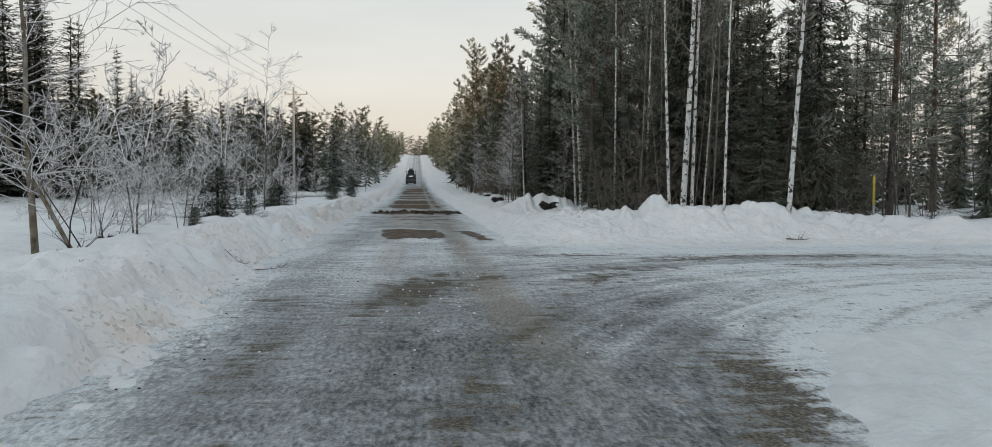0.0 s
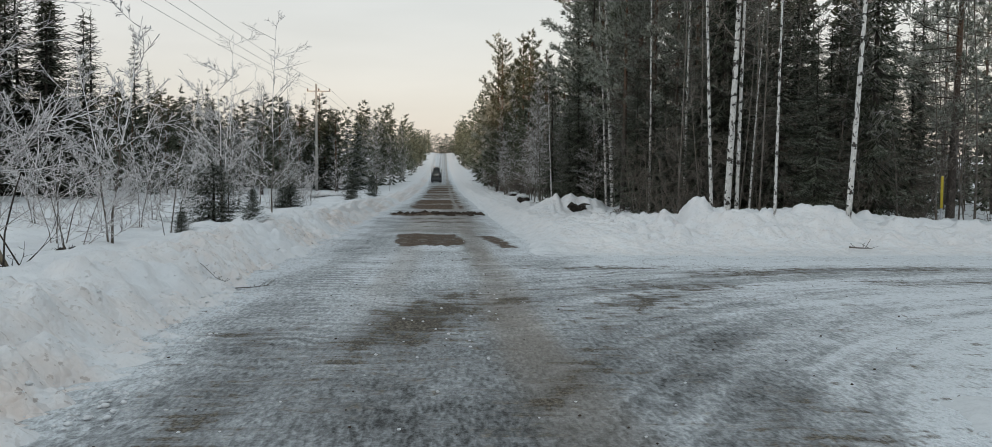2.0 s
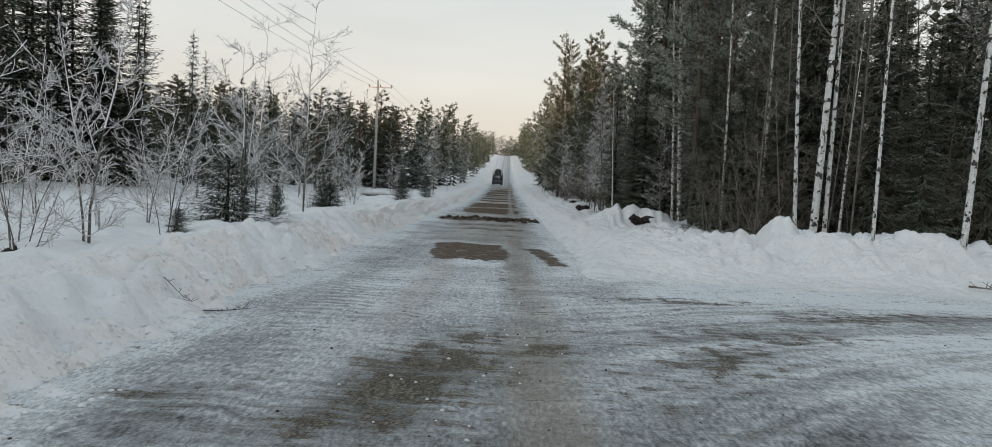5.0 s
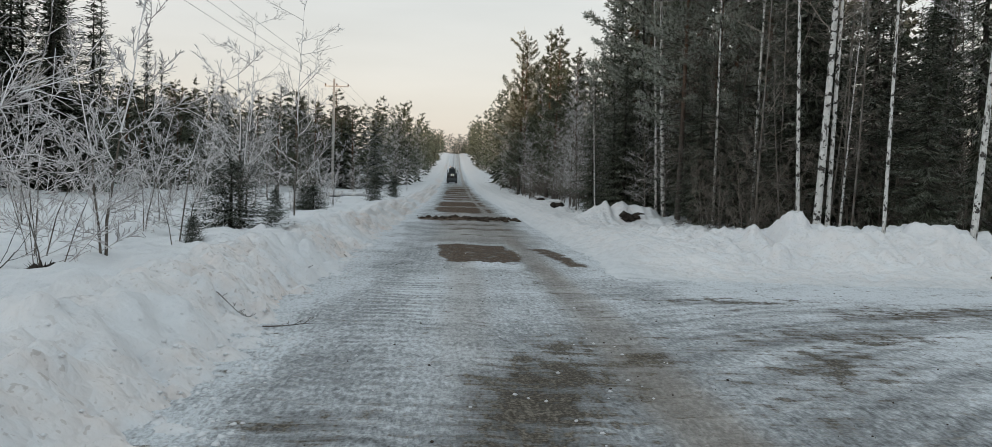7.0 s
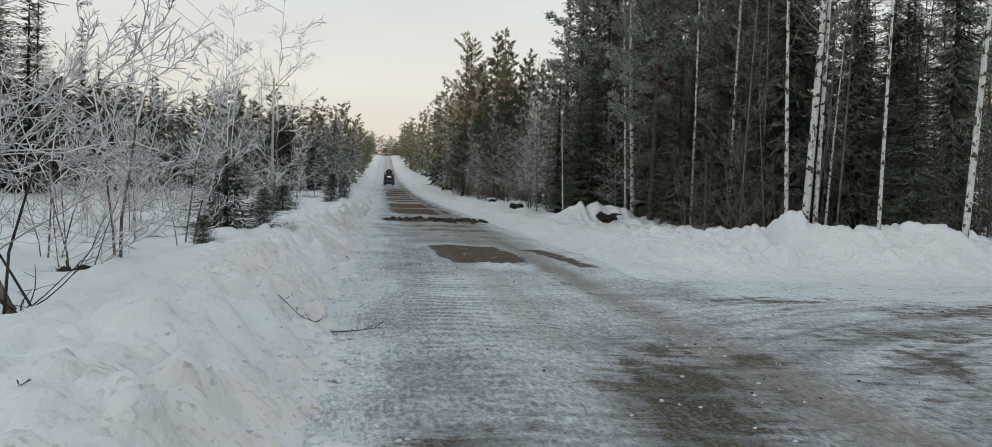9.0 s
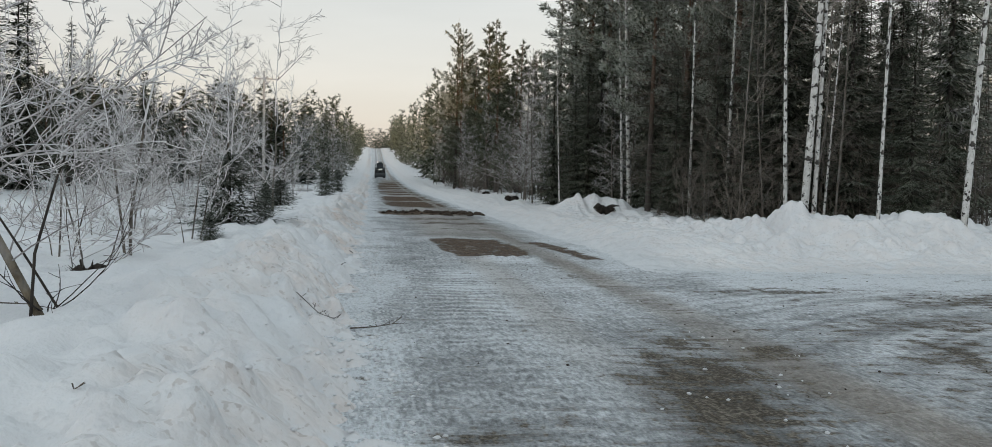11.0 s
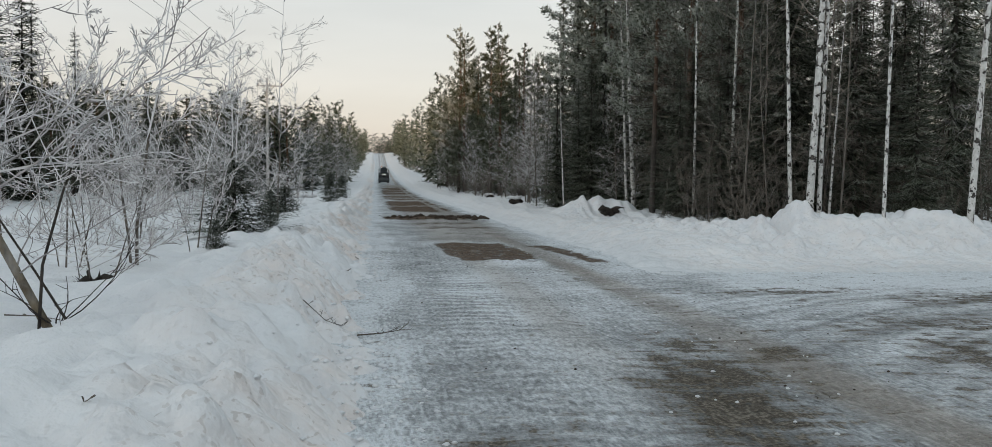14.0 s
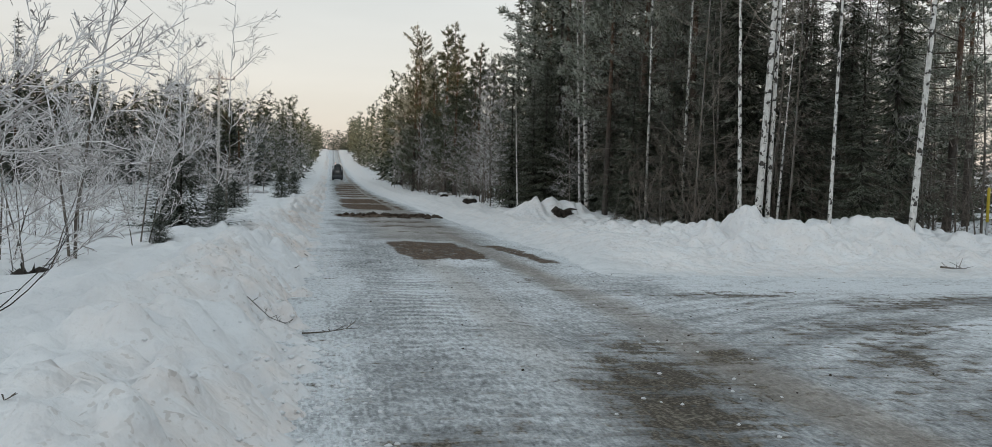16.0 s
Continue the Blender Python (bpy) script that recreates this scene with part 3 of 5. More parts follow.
def road_keep(x, y):
    dl, d1, d2 = off_road(x, y)
    return (np.maximum(np.maximum(dl, d1), d2) < 0.55) & (x < 120)


road = sheet("road", spread(-3.6, 6.5, 0.065, -4.3, 120, 1.07), spread(4.8, 27.0, 0.075, -80, 520, 1.022), road_z, ROAD, {"dirt": dirt_mask, "arc": arc_mask, "white": white_mask, "brown": brown_mask, "track": track_mask, "tread": tread_mask}, road_keep)
tagged(road, "icy grey packed-snow forest road with bare brown gravel patches", "road", kind="structure")


# ---- trees ----
def trunk_line(h, rng, lean=0.02, bend=0.02, n=8):
    lx, ly = rng.uniform(-lean, lean), rng.uniform(-lean, lean)
    a, k = rng.uniform(0, 6.3), rng.uniform(0.6, 1.4)
    return [(lx * h * (i / n) + bend * h * math.sin(k * 3 * i / n + a) * (i / n) * 0.5, ly * h * (i / n) + bend * h * math.cos(k * 2.6 * i / n + a) * (i / n) * 0.5, h * i / n) for i in range(n + 1)]


def on_line(line, s):
    s = min(max(s, 0), 0.9999) * (len(line) - 1)
    i = int(s)
    u = s - i
    return tuple(line[i][k] * (1 - u) + line[i + 1][k] * u for k in range(3))


def spruce_geo(h, seed, low=0.05, width=0.17, dens=1.0):
    rng = random.Random(seed)
    trunk, crown = Geo(), Geo()
    line = trunk_line(h, rng, 0.01, 0.006)
    r0 = 0.02 + 0.0085 * h
    trunk.tube([(line[0][0], line[0][1], -0.4)] + line, [r0 * 1.25] + [max(0.006, r0 * (1 - i / 8.2)) for i in range(9)], 7)
    z = low * h
    while z < 0.985 * h:
        s = z / h
        whorl = max(3, int(rng.uniform(4, 6.4) * min(1, dens + 0.15)))
        az0 = rng.uniform(0, 6.3)
        for j in range(whorl):
            az = az0 + 6.283 * j / whorl + rng.uniform(-0.35, 0.35)
            L = (width * h * (1 - s) ** 0.8 + 0.12) * rng.uniform(0.65, 1.12) * (0.75 + 0.25 * min(1, s * 6))
            p0 = on_line(line, s + rng.uniform(-0.01, 0.01))
            ca, sa = math.cos(az), math.sin(az)
            droop = -0.55 * (1 - s) - 0.08 + rng.uniform(-0.1, 0.1)
            steps = max(3, int(L / 0.17 * dens))
            prev = p0
            # thick shaded inner foliage round the trunk
            if h > 5:
                crown.blade(p0, unit(ca, sa, droop * 0.9), unit(-sa * 0.35, ca * 0.35, 1), L * rng.uniform(0.6, 0.8), h * rng.uniform(0.03, 0.045), 0.4)
                crown.blade(p0, unit(ca - sa * 0.5, sa + ca * 0.5, droop * 0.9 - 0.2), unit(-sa * 0.8, ca * 0.8, 0.7), L * rng.uniform(0.5, 0.75), h * rng.uniform(0.025, 0.04), 0.5)
            for k in range(1, steps + 1):
                u = k / steps
                q = (p0[0] + ca * L * u, p0[1] + sa * L * u, p0[2] + L * (droop * u + 0.28 * u * u))
                d = unit(q[0] - prev[0], q[1] - prev[1], q[2] - prev[2])
                wide = (0.045 + 0.0042 * h) / max(0.45, dens)
                crown.blade(prev, d, (-sa, ca, 0), math.dist(prev, q) * 1.35, wide, 0.5)
                tl = (0.34 * L * (1 - u) + 0.13) * rng.uniform(0.7, 1.2)
                for sg in (-1, 1):
                    t = unit(ca * 0.75 - sa * sg * 0.8, sa * 0.75 + ca * sg * 0.8, d[2] - 0.25 + rng.uniform(-0.2, 0.1))
                    crown.blade(q, t, unit(t[1], -t[0], rng.uniform(-0.6, 0.6)), tl, wide * rng.uniform(0.8, 1.3))
                if rng.random() < 0.6:
                    t = unit(ca * 0.3 + rng.uniform(-.3, .3), sa * 0.3 + rng.uniform(-.3, .3), -1)
                    crown.blade(q, t, (-sa, ca, 0), tl * 0.7, wide)
                prev = q
        z += h * rng.uniform(0.017, 0.03) / max(0.5, dens)
    top = line[-1]
    for k in range(5):
        crown.blade((top[0], top[1], top[2] - 0.45 + 0.1 * k), unit(rng.uniform(-.4, .4), rng.uniform(-.4, .4), 1), (1, 0, 0) if k % 2 else (0, 1, 0), 0.45, 0.06)
    return trunk, crown


def fine_spruce_geo(h, seed, low=0.05, width=0.17, dens=1.0, sag=0.5):
    """A spruce seen near: flat drooping sprays of fine shoots on every bough."""
    rng = random.Random(seed)
    trunk, crown = Geo(), Geo()
    line = trunk_line(h, rng, 0.01, 0.006)
    r0 = 0.02 + 0.0085 * h
    trunk.tube([(line[0][0], line[0][1], -0.4)] + line, [r0 * 1.25] + [max(0.006, r0 * (1 - i / 8.2)) for i in range(9)], 7)
    thin = (0.022 + 0.0016 * h) / max(0.55, dens)
    z = low * h
    while z < 0.985 * h:
        s = z / h
        whorl = rng.randint(4, 6)
        az0 = rng.uniform(0, 6.3)
        for j in range(whorl):
            az = az0 + 6.283 * j / whorl + rng.uniform(-0.4, 0.4)
            L = (width * h * (1 - s) ** 0.8 + 0.10) * rng.uniform(0.55, 1.15) * (0.75 + 0.25 * min(1, s * 6))
            p0 = on_line(line, s + rng.uniform(-0.012, 0.012))
            ca, sa = math.cos(az), math.sin(az)
            droop = -sag * (1 - s) - 0.06 + rng.uniform(-0.16, 0.12)
            lift = rng.uniform(0.2, 0.42)
            if h > 5:
                for k in range(5):
                    v = rng.uniform(-1.0, 1.0)
                    t = unit(ca - sa * v, sa + ca * v, droop + rng.uniform(-0.4, 0.15))
                    b = (p0[0], p0[1], p0[2] + rng.uniform(-0.012, 0.012) * h)
                    crown.blade(b, t, unit(-t[1], t[0], rng.uniform(-0.5, 0.5)), L * rng.uniform(0.35, 0.65), rng.uniform(0.05, 0.10), 0.6)
            steps = max(3, int(L / 0.15 * dens))
            prev = p0
            for k in range(1, steps + 1):
                u = k / steps
                q = (p0[0] + ca * L * u, p0[1] + sa * L * u, p0[2] + L * (droop * u + lift * u * u))
                d = unit(q[0] - prev[0], q[1] - prev[1], q[2] - prev[2])
                crown.leaf(prev, d, (-sa, ca, 0), math.dist(prev, q) * 1.5, thin * 1.2)
                tl = (0.40 * L * (1 - u) + 0.10) * rng.uniform(0.65, 1.2)
                for sg in (-1, 1):
                    t = unit(ca * 0.8 - sa * sg * 0.75, sa * 0.8 + ca * sg * 0.75, d[2] - 0.15 + rng.uniform(-0.25, 0.1))
                    flat = unit(-t[1], t[0], rng.uniform(-0.4, 0.4))
                    crown.leaf(q, t, flat, tl, thin * rng.uniform(1.0, 1.6))
                    for m in range(1 if tl < 0.2 else (2 if tl < 0.4 else 4)):
                        f = rng.uniform(0.15, 0.85)
                        b = (q[0] + t[0] * tl * f, q[1] + t[1] * tl * f, q[2] + t[2] * tl * f)
                        g = rng.choice((-0.8, 0.8))
                        t2 = unit(t[0] - t[1] * g, t[1] + t[0] * g, t[2] + rng.uniform(-0.5, 0.05))
                        crown.leaf(b, t2, unit(-t2[1], t2[0], rng.uniform(-0.6, 0.6)), rng.uniform(0.10, 0.22) * (0.7 + 0.03 * h), thin * rng.uniform(0.8, 1.3))
                if rng.random() < 0.5:
                    t = unit(ca * 0.4 + rng.uniform(-.4, .4), sa * 0.4 + rng.uniform(-.4, .4), -0.8)
                    crown.leaf(q, t, (-sa, ca, 0), min(0.3, tl * 0.8), thin)
                prev = q
        z += h * rng.uniform(0.015, 0.028) / max(0.6, dens)
    top = line[-1]
    for k in range(7):
        crown.leaf((top[0], top[1], top[2] - 0.5 + 0.1 * k), unit(rng.uniform(-.5, .5), rng.uniform(-.5, .5), 0.9), (1, 0, 0) if k % 2 else (0, 1, 0), 0.35, 0.04)
    return trunk, crown


def fine_pine_geo(h, seed, bare=0.5, dens=1.0, wide=0.16, limb=40, cone=0.0, dead=30, size=1.0):
    """A pine seen near: upswept limbs that carry plates of needle brushes, and grey dead boughs below."""
    rng = random.Random(seed)
    trunk, limbs, crown = Geo(), Geo(), Geo()
    line = trunk_line(h, rng, 0.02, 0.012)
    r0 = 0.03 + 0.0085 * h
    trunk.tube([(line[0][0], line[0][1], -0.4)] + line, [r0 * 1.2] + [max(0.012, r0 * (1 - i / 8.6)) for i in range(9)], 8)
    for k in range(dead):
        s = rng.uniform(0.06, bare + 0.12)
        az = rng.uniform(0, 6.3)
        sprig(limbs, on_line(line, s), unit(math.cos(az), math.sin(az), rng.uniform(-0.35, 0.35)), rng.uniform(0.8, 2.3), 0.016, rng, 2, 3, 0.5, (4, 6), 0.03, 0.0045, 4, 0.3)
    n = int(limb * dens)
    for k in range(n):
        s = bare + (0.985 - bare) * (k + rng.random()) / n
        p, az = on_line(line, s), rng.uniform(0, 6.3)
        f = (s - bare) / (1 - bare)
        L = (wide * h * ((1 - cone) * math.sin(math.pi * min(1, 0.22 + 0.78 * f)) ** 0.7 + cone * (1 - f) ** 0.75) + 0.22) * rng.uniform(0.55, 1.12)
        rise = rng.uniform(-0.12, 0.3) + 0.45 * f
        ca, sa = math.cos(az), math.sin(az)
        mid = (p[0] + ca * L * 0.5, p[1] + sa * L * 0.5, p[2] + L * (rise * 0.5 - 0.05))
        q = (p[0] + ca * L, p[1] + sa * L, p[2] + L * rise + 0.10 * L)
        arm = [p, mid, q]
        limbs.tube(arm, [0.028, 0.018, 0.006], 3)
        for m in range(max(5, int(L * 26 * dens))):
            u = 1 - 0.75 * rng.random() ** 1.3
            c0 = on_line(arm, u)
            out = 0.38 * L * (1.15 - u)
            side = rng.uniform(-1, 1) * out
            c = (c0[0] - sa * side + ca * abs(side) * 0.4, c0[1] + ca * side + sa * abs(side) * 0.4, c0[2] + rng.uniform(-0.06, 0.16) + 0.1 * abs(side))
            # a brush of needles round the end of a shoot
            ax = unit(ca * 0.6 - sa * side / max(out, 0.05) * 0.6, sa * 0.6 + ca * side / max(out, 0.05) * 0.6, 0.35 + 0.4 * f)
            for e in range(8):
                t = unit(ax[0] + rng.uniform(-0.95, 0.95), ax[1] + rng.uniform(-0.95, 0.95), ax[2] + rng.uniform(-0.85, 0.7))
                crown.leaf(c, t, unit(t[1], -t[0], rng.uniform(-.8, .8)), rng.uniform(0.12, 0.26) * size, 0.046 * size)
    for k in range(6):
        crown.leaf((line[-1][0], line[-1][1], line[-1][2] - 0.3 + 0.08 * k), unit(rng.uniform(-.5, .5), rng.uniform(-.5, .5), 0.9), (1, 0, 0) if k % 2 else (0, 1, 0), 0.3, 0.04)
    return trunk, limbs, crown


def pine_geo(h, seed, bare=0.5, dens=1.0, wide=0.16, limb=40, cone=0.0):
    rng = random.Random(seed)
    trunk, limbs, crown = Geo(), Geo(), Geo()
    line = trunk_line(h, rng, 0.02, 0.012)
    r0 = 0.03 + 0.0085 * h
    trunk.tube([(line[0][0], line[0][1], -0.4)] + line, [r0 * 1.2] + [max(0.012, r0 * (1 - i / 8.6)) for i in range(9)], 8)
    for k in range(int(17 * dens)):
        s = rng.uniform(0.12, bare + 0.1)
        p, az, L = on_line(line, s), rng.uniform(0, 6.3), rng.uniform(0.5, 1.7)
        q = (p[0] + math.cos(az) * L, p[1] + math.sin(az) * L, p[2] + L * rng.uniform(-0.45, 0.2))
        limbs.tube([p, ((p[0] + q[0]) / 2, (p[1] + q[1]) / 2, (p[2] + q[2]) / 2 + 0.12 * L), q], [0.018, 0.012, 0.004], 3)
        for m in range(3):
            u = rng.uniform(0.35, 1)
            b = tuple(p[i] + (q[i] - p[i]) * u for i in range(3))
            limbs.blade(b, unit(rng.uniform(-1, 1), rng.uniform(-1, 1), rng.uniform(-0.7, 0.4)), (0, 0, 1), rng.uniform(0.25, 0.6), 0.014)
    for k in range(int(limb * dens)):
        s = bare + (0.985 - bare) * (k + rng.random()) / int(limb * dens)
        p, az = on_line(line, s), rng.uniform(0, 6.3)
        f = (s - bare) / (1 - bare)
        L = (wide * h * ((1 - cone) * math.sin(math.pi * min(1, 0.22 + 0.78 * f)) ** 0.7 + cone * (1 - f) ** 0.75) + 0.25) * rng.uniform(0.6, 1.1)
        rise = rng.uniform(-0.05, 0.35) + 0.4 * f
        q = (p[0] + math.cos(az) * L, p[1] + math.sin(az) * L, p[2] + L * rise)
        limbs.tube([p, tuple((p[i] + q[i]) / 2 + (0.08 * L if i == 2 else 0) for i in range(3)), q], [0.032, 0.02, 0.006], 3)
        # thick inner foliage along the limb
        for m in range(2):
            v = rng.uniform(-0.6, 0.6)
            t = unit(math.cos(az) - math.sin(az) * v, math.sin(az) + math.cos(az) * v, rise + rng.uniform(-0.1, 0.35))
            crown.blade(tuple(p[i] + (q[i] - p[i]) * 0.15 for i in range(3)), t, unit(-t[1] * v, t[0] * v, 0.7), L * rng.uniform(0.5, 0.8), rng.uniform(0.14, 0.26), 0.6)
        for m in range(max(4, int(L * 9 * dens))):
            u = rng.uniform(0.3, 1.05)
            side = rng.uniform(-1, 1) * 0.34 * L * (1.15 - u)
            c = (p[0] + (q[0] - p[0]) * u - math.sin(az) * side, p[1] + (q[1] - p[1]) * u + math.cos(az) * side, p[2] + (q[2] - p[2]) * u + 0.08 * L * math.sin(3.14 * min(1, u)) + rng.uniform(-0.05, 0.22))
            for n in range(5 if dens > 0.7 else 4):
                t = unit(math.cos(az) * 0.5 + rng.uniform(-1, 1), math.sin(az) * 0.5 + rng.uniform(-1, 1), rng.uniform(-0.5, 0.9))
                crown.blade(c, t, unit(t[1], -t[0], rng.uniform(-.5, .5)), rng.uniform(0.22, 0.44) / max(0.6, dens), 0.085 / max(0.5, dens))
    return trunk, limbs, crown


def sprig(geo, p, d, length, r, rng, level, sides=3, spreadv=0.55, kids=(3, 5), droop=0.0, minr=0.0035, n=2, wob=0.16):
    """A branching shoot: a bent stem and smaller shoots from it; the last ones are thin slips."""
    if level <= 0:
        v = Vector(d)
        a = v.cross(Vector((rng.uniform(-1, 1), rng.uniform(-1, 1), rng.uniform(-1, 1))))
        a = a.normalized() if a.length > 1e-6 else Vector((1, 0, 0))
        geo.blade(p, tuple(v), tuple(a), length, minr * 2.0, 0.3)
        return
    pts, rad, q, v = [p], [r], p, Vector(d)
    for i in range(n):
        v = (v + Vector((rng.uniform(-wob, wob), rng.uniform(-wob, wob), rng.uniform(-.5, .9) * wob - droop))).normalized()
        q = tuple(Vector(q) + v * length / n)
        pts.append(q)
        rad.append(max(minr, r * (1 - 0.8 * (i + 1) / n)))
    geo.tube(pts, rad, sides)
    for k in range(rng.randint(*kids)):
        s = rng.uniform(0.2, 0.97)
        b = on_line(pts, s)
        a = Vector((rng.uniform(-1, 1), rng.uniform(-1, 1), rng.uniform(-0.35, 0.7))).normalized()
        v2 = (Vector(d) * (1 - spreadv) + a * spreadv * 1.3).normalized()
        sprig(geo, b, v2, length * rng.uniform(0.38, 0.62) * (1.1 - 0.4 * s), max(minr, r * 0.5), rng, level - 1, sides, spreadv, kids, droop, minr, n, wob)


def birch_geo(h, seed, r0=None, start=0.3, forks=1, limb=34, lean=0.03, rise=(0.3, 1.0), reach=(0.10, 0.17), wob=0.16, droop=0.05, minr=0.0045, bend=0.02):
    rng = random.Random(seed)
    trunk, twigs = Geo(), Geo()
    r0 = r0 or 0.02 + 0.0085 * h
    for k in range(forks):
        line = trunk_line(h * (1 - 0.1 * k), rng, lean, bend)
        if k:
            line = [(x + 0.3 + 0.25 * k * z / h, y + 0.1, z) for x, y, z in line]
        trunk.tube([(line[0][0], line[0][1], -0.4)] + line, [r0 * 1.15] + [max(0.01, r0 * (0.85 if k else 1) * (1 - i / 8.4)) for i in range(9)], 8)
        for j in range(limb // forks):
            s = start + (0.98 - start) * (j + rng.random()) / (limb // forks)
            p, az = on_line(line, s), rng.uniform(0, 6.3)
            L = h * rng.uniform(*reach) * (1.15 - 0.75 * s)
            sprig(twigs, p, unit(math.cos(az), math.sin(az), rng.uniform(*rise)), L, max(0.008, r0 * 0.22 * (1.1 - s)), rng, 2, 3, 0.5, (4, 6), droop, minr, 3, wob)
    return trunk, twigs


def arch(geo, p, d, length, r, rng, level, kids, up=0.10, minr=0.006, n=5):
    """A long smoothly curved rimed branch with side branches that curve the same way."""
    pts, rad, q, v = [p], [r], p, Vector(d)
    turn = Vector((rng.uniform(-1, 1), rng.uniform(-1, 1), rng.uniform(-0.6, 1.0))) * rng.uniform(0.06, 0.3)
    for i in range(n):
        v = (v + turn + Vector((rng.uniform(-.09, .09), rng.uniform(-.09, .09), rng.uniform(-.07, .07) + up * 0.5))).normalized()
        q = tuple(Vector(q) + v * length / n)
        pts.append(q)
        rad.append(max(minr * 0.75, r * (1 - 0.7 * (i + 1) / n)))
    geo.tube(pts, rad, 4 if r > 0.012 else 3)
    if level <= 0:
        return
    for k in range(rng.randint(*kids)):
        s = rng.uniform(0.15, 0.95)
        i = min(n - 1, int(s * n))
        v = Vector(pts[i + 1]) - Vector(pts[i])
        a = v.cross(Vector((rng.uniform(-1, 1), rng.uniform(-1, 1), rng.uniform(-1, 1)))).normalized()
        d2 = (v.normalized() + a * rng.uniform(0.55, 1.1)).normalized()
        arch(geo, on_line(pts, s), d2, length * rng.uniform(0.28, 0.5) * (1.15 - 0.5 * s), max(minr, r * 0.6), rng, level - 1, kids, up, minr, max(2, n - 1))


def arched_shrub_geo(h, seed, stems=3, r=0.022, minr=0.006, out=0.4, limbs=9, kids=(4, 6), level=2, low=0.05):
    rng = random.Random(seed)
    stem, twigs = Geo(), Geo()
    for k in range(stems):
        az = 6.283 * k / stems + rng.uniform(-0.6, 0.6)
        hh = h * (rng.uniform(0.65, 0.95) if k else 1)
        ex, ey, b = math.cos(az) * out * hh * rng.uniform(0.3, 0.9), math.sin(az) * out * hh * rng.uniform(0.3, 0.9), rng.uniform(0.9, 1.6)
        line = [(math.cos(az) * 0.06 * k + ex * u ** b + rng.uniform(-.010, .010) * hh, math.sin(az) * 0.06 * k + ey * u ** b + rng.uniform(-.010, .010) * hh, -0.15 + (hh + 0.15) * u) for u in (0, 0.15, 0.3, 0.45, 0.6, 0.8, 1)]
        rr = r * (rng.uniform(0.6, 0.85) if k else 1)
        stem.tube(line[:4], [rr * (1 - 0.13 * i) for i in range(4)], 7)
        twigs.tube(line[3:], [rr * 0.61, rr * 0.48, rr * 0.34, minr], 5)
        for j in range(limbs):
            s = low + (0.97 - low) * (j + rng.random()) / limbs
            a2 = rng.uniform(0, 6.3)
            arch(twigs, on_line(line, s), unit(math.cos(a2), math.sin(a2), rng.uniform(0.2, 0.9)), hh * rng.uniform(0.22, 0.42) * (1.2 - 0.75 * s), max(minr, rr * 0.42), rng, level, kids, 0.08, minr)
    return stem, twigs


def tree(name, label, category, group, parts):
    ob = thing(name, label, category, group)
    for pname, geo, mat, plabel in parts:
        piece = part(pname, geo, mat, ob, plabel, smooth=pname in ("trunk", "stem"))
        if pname in ("deadwood", "crown"):
            tagged(piece, kind="stuff")
    return ob


def make_spruce(h, seed, label, needles=None, **kw):
    t, c = fine_spruce_geo(h, seed, **kw)
    return tree("spruce_tree", label, "spruce tree", "spruces at the road", (("trunk", t, BARK, ""), ("crown", c, needles or SPRUCE_N, "drooping dark green boughs")))


def make_pine(h, seed, label, needles=None, **kw):
    t, l, c = fine_pine_geo(h, seed, **kw)
    return tree("pine_tree", label, "pine tree", "pines in the wood", (("trunk", t, PINE_BARK, "reddish scaly bark"), ("deadwood", l, GREY_T, "bare grey dead branches"), ("crown", c, needles or PINE_N, "needle tufts")))


def make_birch(h, seed, label, bark=None, twig=None, **kw):
    t, w = birch_geo(h, seed, **kw)
    return tree("birch_tree", label, "birch tree", "birches in the wood", (("trunk", t, bark or BIRCH_BARK, "white bark with black scars"), ("crown", w, twig or BIRCH_T, "fine bare twigs")))


def make_shrub(h, seed, label, name="frosted_shrub", twig=None, bark=None, group="shrubs along the verge", **kw):
    s, w = arched_shrub_geo(h, seed, **kw)
    return tree(name, label, "shrub", group, (("stem", s, bark or ALDER_BARK, ""), ("crown", w, twig or FROST_T, "rime-covered bare twigs" if twig is None else "")))


def gz(x, y):
    return float(ground_z(np.array([x]), np.array([y]), False)[0])


def stand(x, y, turn=0.0, scale=1.0, tall=None, lean=(0, 0), sink=0.03):
    s = Matrix.Diagonal((scale, scale, tall or scale, 1))
    return pose(x, y, gz(x, y) - sink, lean[0], lean[1], turn) @ s


pick = random.Random(11)
USED = set()


def put(template, x, y, turn=None, scale=1.0, tall=None, lean=(0, 0), label=""):
    """Stands a template, or a copy of it once it is standing, at x, y."""
    m = stand(x, y, pick.uniform(0, 360) if turn is None else turn, scale, tall, lean)
    if template.name in USED:
        k = template.scale
        ob = copy_thing(template, m @ Matrix.Diagonal((1 / k.x, 1 / k.y, 1 / k.z, 1)))
    else:
        USED.add(template.name)
        ob = template
        ob.matrix_basis = m
    return tagged(ob, label)


